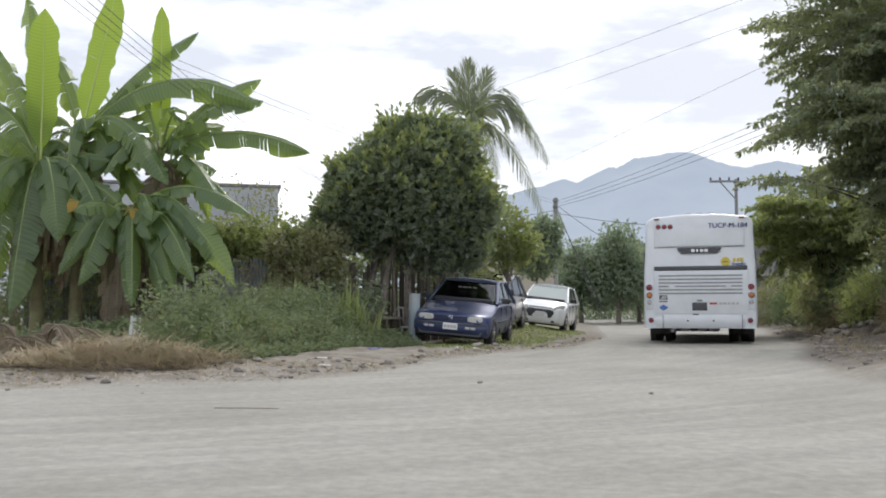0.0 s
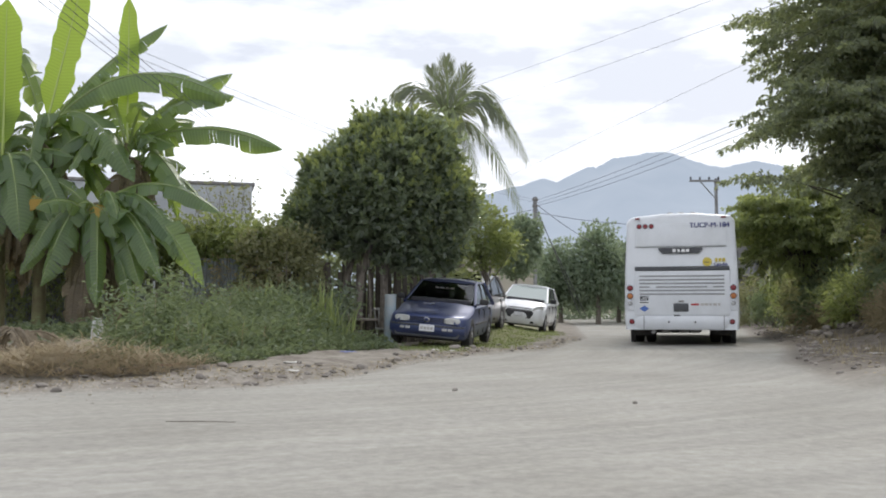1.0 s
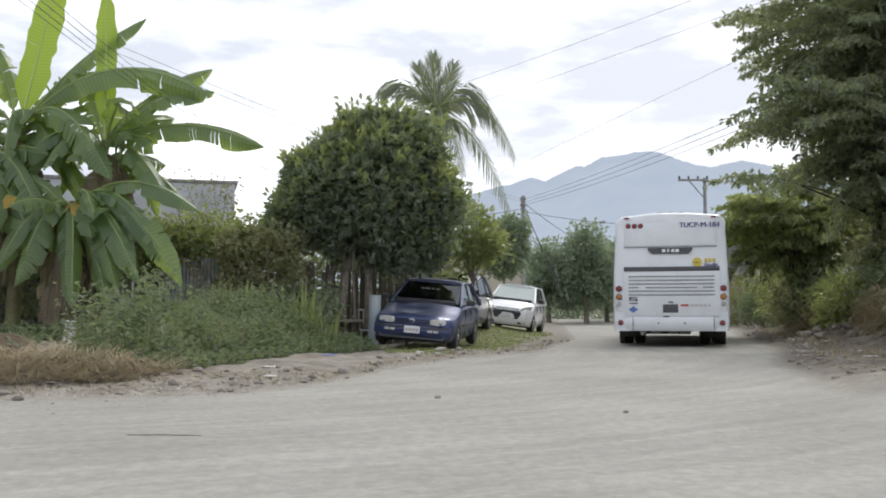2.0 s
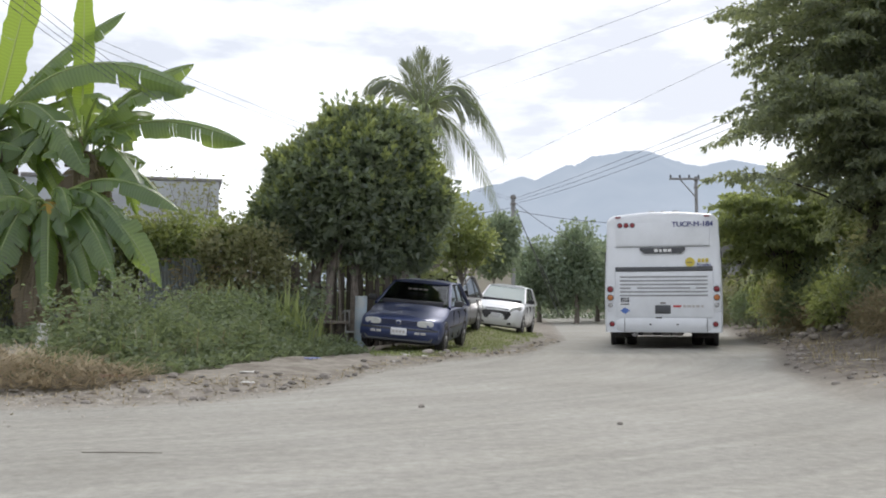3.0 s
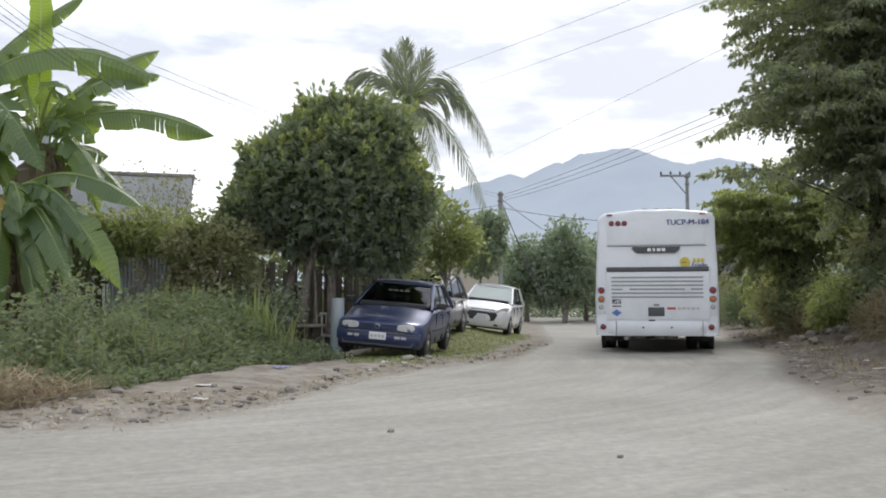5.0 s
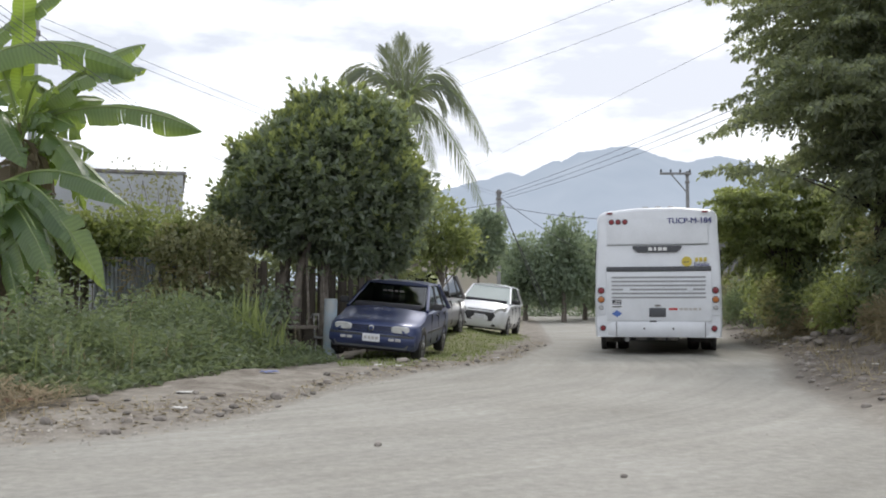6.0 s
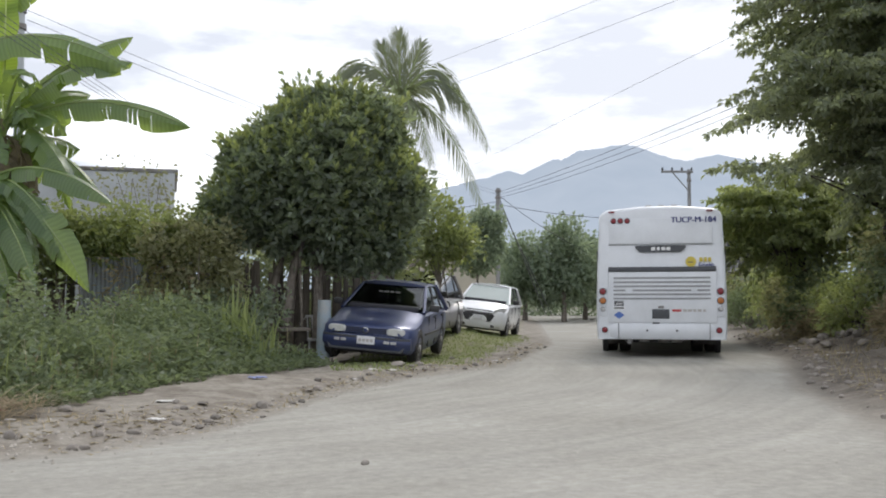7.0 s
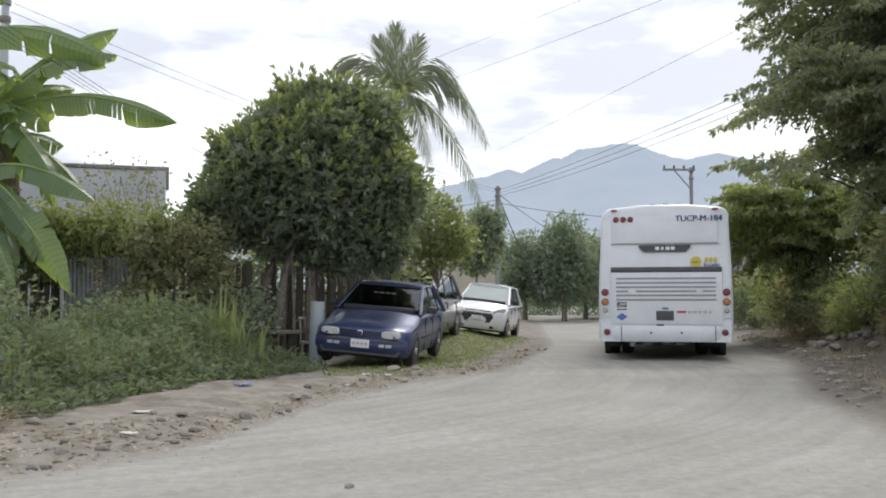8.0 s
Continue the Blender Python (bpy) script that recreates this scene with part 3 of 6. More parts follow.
    # lamps
    def lamp(name, cx, cz, r, mat, proud=0.0):
        b_ = bmesh.new()
        disc(b_, (cx, back(cz) - 0.012 - proud, cz), "y", r, 0.05, 24, 0.012)
        o = part(name, b_, mat, bus)
        b_ = bmesh.new()
        disc(b_, (cx, back(cz) - 0.002 - proud, cz), "y", r * 1.22, 0.05, 24, 0.008)
        part("lamp_ring", b_, M_DARKPANEL, o)
    for side in (-1, 1):
        cx = side * 1.165
        plate("lamp_panel", cx, 1.14, 0.17, 0.62, M_BUSWHITE, 0.02, 0.02)
        lamp("brake_lamp", cx, 1.345, 0.06, M_RED, 0.022)
        lamp("turn_lamp", cx, 1.155, 0.06, M_AMBER, 0.022)
        lamp("reverse_lamp", cx, 0.985, 0.04, M_CLEAR, 0.022)
        lamp("fog_lamp", side * 1.13, 0.56, 0.052, M_RED, 0.02)
        plate("roof_lamp", side * 0.98, 2.985, 0.12, 0.035, M_RED, 0.04, 0.008)
    for k in range(3):
        lamp("high_lamp", -0.94 + 0.14 * k, 2.80, 0.05, M_RED)
    for k in (-1, 0, 1):
        bm = bmesh.new()
        box(bm, (0.03 + 0.26 * k, 0.3, Z1 + 0.015), (0.13, 0.08, 0.05), 0.015)
        part("marker_lamp", bm, M_CLEAR, bus)
    # writing and stickers
    face = lambda cx, cz, off=0.02: pose(cx, back(cz) - off, cz, 90, 0, 0)
    lettering("fleet_code", "TUCP-M-184", 0.165, M_NAVY, bus, face(0.66, 2.80, 0.026), "dark blue lettering")
    bm = bmesh.new()
    pts = [(-0.50, 0.07), (0.50, 0.07), (0.50, 0.02), (0.40, -0.065), (-0.40, -0.065), (-0.50, 0.02)]
    loft(bm, [[(px, back(2.21) - 0.03, 2.21 + pz) for px, pz in pts], [(px, back(2.21) + 0.01, 2.21 + pz) for px, pz in pts]])
    badge = part("maker_badge", bm, M_DARKPANEL, bus, "dark trapezoid badge")
    for k, ww in enumerate((0.08, 0.05, 0.08, 0.08)):
        bm = bmesh.new()
        box(bm, (-0.14 + 0.1 * k, back(2.21) - 0.034, 2.215), (ww, 0.008, 0.07), 0.012)
        part("badge_mark", bm, M_WHITE, badge)
    bm = bmesh.new()
    disc(bm, (0.60, back(1.945) - 0.008, 1.945), "y", 0.105, 0.012, 28)
    part("round_sticker", bm, M_YELLOW, bus, "round yellow sticker")
    plate("sticker_mark", 0.59, 1.945, 0.11, 0.04, M_DARKPANEL, 0.006, 0, proud=0.012)
    for k in range(3):
        plate("route_bar", 0.80 + 0.085 * k, 1.985, 0.062, 0.085, M_YELLOW, 0.008, 0.004, proud=0.0)
    lettering("route_name", "Estadio", 0.105, M_NAVY, bus, face(0.90, 1.885, 0.008), "dark lettering")
    plate("number_plate", -0.005, 0.885, 0.34, 0.19, M_DARKPANEL, 0.02, 0.008, "dark number plate", proud=0.02)
    plate("plate_lamp", 0.0, 1.03, 0.12, 0.04, M_STEEL, 0.03, 0.008, proud=0.02)
    for k in range(3):
        plate("sticker_stripe", -0.85 + 0.02 * k, 1.075 + 0.025 * k, 0.13, 0.009, M_WHITE, 0.003, 0, proud=0.0265)
    plate("sticker", -0.84, 1.10, 0.19, 0.10, M_DARKPANEL, 0.005, 0, "black printed sticker", proud=0.02)
    plate("sticker", -0.84, 1.005, 0.24, 0.055, M_WHITE, 0.005, 0, "white label with dark border", proud=0.02)
    plate("sticker", -0.84, 1.005, 0.20, 0.03, M_DARKPANEL, 0.003, 0, proud=0.0265)
    bm = bmesh.new()
    pts = [(-0.11, 0), (0, -0.075), (0.11, 0), (0, 0.075)]
    loft(bm, [[(px - 0.84, back(0.86) - 0.028, 0.86 + pz) for px, pz in pts], [(px - 0.84, back(0.86), 0.86 + pz) for px, pz in pts]])
    part("sticker", bm, M_BLUE, bus, "blue diamond sticker")
    plate("maker_bar", 0.31, 0.955, 0.18, 0.045, M_REDVINYL, 0.005, 0, proud=0.02)
    for k, ww in enumerate((0.07, 0.09, 0.06, 0.08, 0.05)):
        plate("model_bar", 0.47 + 0.095 * k, 0.955, ww, 0.05, M_GREYVINYL, 0.005, 0, proud=0.02)
    # seams of the upper rear
    plate("rear_seam", 0.0, 2.30, 2.1, 0.012, M_GREYPANEL, 0.01, 0)
    bm = bmesh.new()
    box(bm, (-0.10, back(0.69) - 0.03, 0.70), (0.14, 0.02, 0.03), 0.006)
    part("lid_latch", bm, M_BLACK, bus)
    # side windows: panes in rubber, on both sides
    for side in (-1, 1):
        for k in range(7):
            y0 = 1.2 + k * 1.3
            bm = bmesh.new()
            m = pose(side * (W * 0.977), y0 + 0.6, 2.18, 0, side * -1.8, 0)
            box(bm, (0, 0, 0), (0.03, 1.24, 0.86), 0.01, m)
            fr = part("window_frame", bm, M_BLACK, bus)
            bm = bmesh.new()
            box(bm, (side * 0.014, 0, 0), (0.012, 1.15, 0.78), 0.004, m)
            part("pane", bm, M_DARKGLASS, fr)
        bm = bmesh.new()
        box(bm, (side * (W * 0.985), 0.62, 1.95), (0.03, 0.8, 0.5), 0.01)
        part("air_intake", bm, M_BLACK, bus)
        bm = bmesh.new()
        tube(bm, [(side * 1.2, L - 0.2, 2.5), (side * 1.45, L + 0.05, 2.5), (side * 1.5, L + 0.1, 2.3)], 0.02, 8)
        arm = part("mirror_arm", bm, M_BLACK, bus)
        bm = bmesh.new()
        box(bm, (side * 1.48, L + 0.1, 2.1), (0.2, 0.1, 0.42), 0.04)
        part("mirror", bm, M_BLACK, arm)
    bm = bmesh.new()
    box(bm, (0, L - 0.03, 2.0), (2.2, 0.1, 1.2), 0.04)
    part("windscreen", bm, M_DARKGLASS, bus)
    return bus


build_bus(4.64, 20.6, -12.8)


# ---------------------------------------------------------------- trees
def limbs(rng, bm, root, targets, r0, bend=0.25):
    """Limbs from a fork to clump centres, thinning outwards."""
    root = np.asarray(root, dtype=float)
    for t in targets:
        t = np.asarray(t)
        mid = root + (t - root) * 0.5 + rng.normal(size=3) * bend * 0.5
        mid[2] += bend * 0.5
        pts = [(1 - k) ** 2 * root + 2 * k * (1 - k) * mid + k * k * t for k in np.linspace(0, 1, 6)]
        tube(bm, [tuple(p) for p in pts], [r0 * (1 - 0.85 * k) + 0.006 for k in np.linspace(0, 1, 6)], 6)


def build_tree(name, x, y, label, crowns, trunk_r, fork, leaf, leaf_mat, bark, seed, clump, n_clump, per, category="tree", group="",
               shell=0.55, lower=-1.0, flat=0.0, squash=1.0, droop=0.0, stems=1, n_limbs=14, extra=()):
    """Trunk, limbs and crowns. crowns: (centre offset, radii, share)."""
    rng = np.random.default_rng(seed)
    gz = ground_z(x, y)
    tree = thing(name, x, y, gz, label, category, group)
    cs = []
    for c, r, share in crowns:
        cs.append(clumps_in(rng, np.array(c), np.array(r), int(n_clump * share), shell, lower))
    cs = np.concatenate(cs)
    bm = bmesh.new()
    for k in range(stems):
        a = rng.uniform(0, math.tau)
        sx, sy = (0, 0) if stems == 1 else (0.35 * math.cos(a + k * 2.4), 0.3 * math.sin(a + k * 2.4))
        pts = [(sx, sy, -0.15), (sx * 0.9 + 0.03, sy, fork[2] * 0.35), (fork[0] + sx * 0.6, fork[1] + sy * 0.6, fork[2] * 0.75), tuple(fork)]
        tube(bm, pts, [trunk_r * 1.35, trunk_r, trunk_r * 0.85, trunk_r * 0.7], 10)
    part("trunk", bm, bark, tree)
    for c in cs[rng.choice(len(cs), n_limbs, replace=False)]:
        bm = bmesh.new()
        limbs(rng, bm, fork, [c], trunk_r * 0.4)
        part("limb", bm, bark, tree)
    leaf_cloud("crown", rng, cs, clump, per, leaf[0], leaf[1], leaf_mat, tree, heart=np.array(crowns[0][0]), flat=flat, squash=squash, droop=droop)
    for nm, centres, cl, pr, lf, mt in extra:
        leaf_cloud(nm, rng, np.asarray(centres), cl, pr, lf[0], lf[1], mt, tree)
    return tree


def rosettes(rng, tips, axes, n, length, width, spread=0.9):
    """Whorls of n leaves round each shoot tip, opening along its axis."""
    m = len(tips)
    a = axes / np.maximum(np.linalg.norm(axes, axis=1, keepdims=True), 1e-6)
    u = np.cross(a, rng.normal(size=(m, 3)))
    u /= np.maximum(np.linalg.norm(u, axis=1, keepdims=True), 1e-6)
    w = np.cross(a, u)
    ang = (np.arange(n) * 2.4)[None, :] + rng.uniform(0, math.tau, (m, 1))
    open_ = spread * rng.uniform(0.5, 1.3, (m, n))
    d = a[:, None, :] * np.cos(open_)[..., None] + (u[:, None, :] * np.cos(ang)[..., None] + w[:, None, :] * np.sin(ang)[..., None]) * np.sin(open_)[..., None]
    back = a[:, None, :] * (-rng.uniform(0.0, 0.16, (m, n)))[..., None]
    pos = (tips[:, None, :] + back).reshape(-1, 3)
    return leaf_arrays(rng, pos, d.reshape(-1, 3), length, width, 0.8)


def sprays(rng, bases, dirs, reach, twigs, per, length, width, droop=0.35):
    """Flat leafy boughs: an arching axis with side twigs, leaves hanging in two ranks. Gives leaf arrays and axes."""
    pos, out, axes = [], [], []
    for b, d in zip(bases, dirs):
        ln = reach * rng.uniform(0.65, 1.3)
        d = d / max(np.linalg.norm(d), 1e-6)
        side = np.cross(d, (0, 0, 1.0))
        side /= max(np.linalg.norm(side), 1e-6)
        ks = np.linspace(0, 1, twigs)
        mid = b + d * (ks * ln)[:, None]
        mid[:, 2] += 0.25 * ln * ks - droop * ln * ks ** 2
        axes.append(mid)
        for i, k in enumerate(ks):
            tw = ln * 0.42 * (1.05 - k) * rng.uniform(0.6, 1.2) + 0.08
            for s_ in (-1, 1):
                dd = side * s_ * 0.85 + d * 0.7
                q = np.linspace(0.1, 1, per)
                p = mid[i] + dd * (q * tw)[:, None] + rng.normal(size=(per, 3)) * 0.02
                p[:, 2] -= 0.25 * tw * q ** 2
                pos.append(p)
                o = dd * 0.55 + rng.normal(size=(per, 3)) * 0.55
                o[:, 2] -= 0.55
                out.append(o)
    v, f = leaf_arrays(rng, np.concatenate(pos), np.concatenate(out), length, width, 1.0)
    return v, f, axes


def build_glossy_tree(x, y, seed):
    """A round crown of leathery leaves in whorls, ragged with sun-painted young shoots, on several stems."""
    rng = np.random.default_rng(seed)
    gz = ground_z(x, y)
    tree = thing("round_tree", x, y, gz, "dense round dark green tree with several trunks", "tree")
    lobes = [((0.55, 0.0, 3.45), (1.95, 1.9, 1.95), 1.0), ((-0.75, -0.2, 2.85), (1.1, 1.2, 0.95), 0.34), ((1.25, 0.1, 2.35), (1.35, 1.3, 0.85), 0.36), ((0.3, 0.2, 4.6), (1.0, 1.0, 0.85), 0.2), ((-0.6, -0.2, 3.75), (0.95, 0.9, 0.8), 0.16),
             ((1.4, 0, 4.45), (0.95, 0.9, 0.9), 0.22), ((2.0, -0.3, 3.2), (0.7, 0.9, 0.9), 0.16)]
    tips, axes = [], []
    for c, r, share in lobes:
        t = clumps_in(rng, np.array(c), np.array(r), int(2900 * share), 0.72, -0.9)
        tips.append(t)
        axes.append((t - np.array(c)) / np.array(r) + np.array([0, 0, 0.35]))
    tips, axes = np.concatenate(tips), np.concatenate(axes) + rng.normal(size=(sum(map(len, tips)), 3)) * 0.3
    bm = bmesh.new()
    for k in range(5):
        a = 0.6 + k * 1.3
        sx, sy = 0.55 * math.cos(a), 0.35 * math.sin(a)
        tube(bm, [(sx, sy, -0.15), (sx * 0.95 + 0.04, sy, 0.8), (sx * 0.8 + 0.1, sy * 0.7, 1.6), (0.35 + sx * 0.6, sy * 0.5, 2.6)], [0.12, 0.095, 0.08, 0.06], 9)
    part("trunk", bm, M_BARK, tree, "cluster of grey trunks")
    for c in tips[rng.choice(len(tips), 34, replace=False)]:
        bm = bmesh.new()
        limbs(rng, bm, (0.3, 0, 2.0), [c], 0.05)
        part("limb", bm, M_BARK, tree)
    v, f = rosettes(rng, tips, axes, 8, 0.14, 0.066)
    mesh_from("crown", v, f, M_LEAF_ROUND, tree)
    inner = np.concatenate([clumps_in(rng, np.array(c), np.array(r) * 0.75, int(130 * share), 0.3, -0.9) for c, r, share in lobes])
    leaf_cloud("inner_foliage", rng, inner, 0.5, 40, 0.16, 0.08, M_LEAF_ROUND, tree, heart=(0.5, 0, 3.2))
    # young shoots kept to the top and right, their pale leaves partly painted sunlight
    up = np.nonzero((axes[:, 2] > 0.55) | (axes[:, 0] > 0.75))[0]
    up = up[rng.random(len(up)) < 0.38]
    lift = axes[up] / np.linalg.norm(axes[up], axis=1, keepdims=True)
    v, f = rosettes(rng, tips[up] + lift * rng.uniform(0.03, 0.2, (len(up), 1)) + np.array([0, 0, 0.05]), lift + np.array([0, 0, 0.6]), 7, 0.14, 0.06, 0.55)
    mesh_from("young_growth", v, f, M_LEAF_LIGHT, tree, "yellow-green young shoots, painted sunlit, on the top and right")["kind"] = "stuff"
    return tree


def build_spray_tree(name, x, y, label, lobes, n, trunk_r, fork, leaf, mat, bark, seed, reach, inner, extra=(), twigs=9, per=7):
    """A crown of flat drooping boughs over a darker leafy inside."""
    rng = np.random.default_rng(seed)
    gz = ground_z(x, y)
    tree = thing(name, x, y, gz, label, "tree")
    bm = bmesh.new()
    tube(bm, [(0, 0, -0.2), (0.05, 0, fork[2] * 0.4), (fork[0] * 0.7, fork[1] * 0.7, fork[2] * 0.8), tuple(fork)], [trunk_r * 1.4, trunk_r, trunk_r * 0.85, trunk_r * 0.7], 12)
    part("trunk", bm, bark, tree)
    bases, dirs, hearts = [], [], []
    for c, r, share in lobes:
        t = clumps_in(rng, np.array(c), np.array(r), int(n * share), 0.55, -0.85)
        o = (t - np.array(c)) / np.array(r)
        o[:, 2] *= 0.35
        bases.append(t - o * reach * 0.5)
        dirs.append(o + rng.normal(size=o.shape) * np.array([0.35, 0.35, 0.12]))
        hearts.append(clumps_in(rng, np.array(c), np.array(r) * 0.72, int(inner * share), 0.2, -0.9))
    for b, d in extra:
        bases.append(np.array([b], dtype=float))
        dirs.append(np.array([d], dtype=float))
    bases, dirs = np.concatenate(bases), np.concatenate(dirs)
    v, f, axes = sprays(rng, bases, dirs, reach, twigs, per, leaf[0], leaf[1])
    mesh_from("crown", v, f, mat, tree)
    leaf_cloud("inner_foliage", rng, np.concatenate(hearts), 0.7, 60, leaf[0], leaf[1] * 1.1, mat, tree, flat=1.0, squash=0.5, droop=0.3)
    bm = bmesh.new()
    for ax in axes:
        tube(bm, [tuple(p) for p in ax[::2]], [0.012 * (1 - 0.8 * k / len(ax)) for k in range(0, len(ax), 2)], 4, cap=False)
    part("boughs", bm, bark, tree)["kind"] = "stuff"
    for k in list(rng.choice(len(axes), 26, replace=False)) + list(range(len(axes) - len(extra), len(axes))):
        bm = bmesh.new()
        limbs(rng, bm, fork, [axes[int(k)][0]], trunk_r * (0.35 if k < len(axes) - len(extra) else 0.16))
        part("limb", bm, bark, tree)
    return tree


build_glossy_tree(-2.68, 19.6, 3)
# lighter bushy tree behind the car
build_tree("small_tree", 0.15, 22.5, "light green leafy young tree by the fence", [((-0.15, 0, 2.7), (0.72, 0.8, 0.95), 1.0), ((0.3, 0.1, 2.4), (0.45, 0.6, 0.6), 0.35)],
           0.028, (0, 0, 1.4), (0.12, 0.06), M_LEAF_LIGHT, M_BARK, 5, 0.34, 85, 38, n_limbs=14)
# tall tree over the right bank, its boughs reaching over the road
build_spray_tree("shade_tree", 9.9, 22.0, "tall dark feathery tree overhanging the road", [((0.9, -1.4, 5.4), (3.0, 3.0, 3.0), 1.0), ((-0.9, -1.8, 6.7), (2.8, 2.6, 1.6), 0.5), ((-1.9, -2.2, 4.5), (1.9, 1.8, 0.9), 0.24), ((0.2, -1.6, 3.7), (2.2, 2.0, 1.5), 0.6), ((1.5, -2.6, 2.5), (2.1, 1.8, 1.5), 0.42), ((1.6, -2.4, 8.2), (3.0, 2.6, 1.8), 0.4)],
                 230, 0.17, (0.0, -0.3, 2.4), (0.135, 0.058), M_LEAF_DARK, M_DARKBARK, 8, 1.35, 200, twigs=10, per=9, extra=(((-3.0, -2.9, 2.95), (-1.0, -0.1, 0.1)), ((-2.7, -2.7, 2.9), (-0.9, -0.3, 0.1))))
build_spray_tree("roadside_tree", 10.2, 27.5, "mid-green leafy roadside tree behind the bank", [((-0.7, 0, 3.2), (1.8, 1.7, 1.45), 1.0), ((1.2, -0.3, 2.8), (2.1, 1.7, 1.3), 0.6)],
                 130, 0.1, (-0.2, 0, 1.5), (0.15, 0.07), M_LEAF_LIGHT, M_DARKBARK, 9, 1.0, 40)
# far trees closing the road
FAR = [(5.2, 58, 2.5, 5.3), (7.4, 57, 2.2, 6.4), (9.4, 62, 2.4, 5.6), (11.5, 66, 2.8, 4.9), (3.4, 64, 2.2, 5.0), (14.5, 72, 3.2, 6.0), (17.5, 66, 3.0, 5.0)]
for k, (tx, ty, tr, th) in enumerate(FAR):
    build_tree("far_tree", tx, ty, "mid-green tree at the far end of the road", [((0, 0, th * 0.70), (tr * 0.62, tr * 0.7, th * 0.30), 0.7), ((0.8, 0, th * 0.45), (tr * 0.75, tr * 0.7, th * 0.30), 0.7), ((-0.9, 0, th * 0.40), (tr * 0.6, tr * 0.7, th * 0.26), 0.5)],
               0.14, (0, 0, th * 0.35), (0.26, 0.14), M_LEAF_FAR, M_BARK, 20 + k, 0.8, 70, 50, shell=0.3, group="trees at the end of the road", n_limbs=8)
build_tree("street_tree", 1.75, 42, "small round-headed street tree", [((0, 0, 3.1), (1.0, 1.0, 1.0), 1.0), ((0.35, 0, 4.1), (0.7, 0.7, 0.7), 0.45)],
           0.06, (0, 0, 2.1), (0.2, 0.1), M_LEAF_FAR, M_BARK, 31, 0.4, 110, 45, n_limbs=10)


# ---------------------------------------------------------------- parked cars
M_RIM = material("dull_alloy", (0.42, 0.42, 0.42), 0.45, 0.3, (0.25, 0.24, 0.22), 8, 60, 0.4, 0.05)

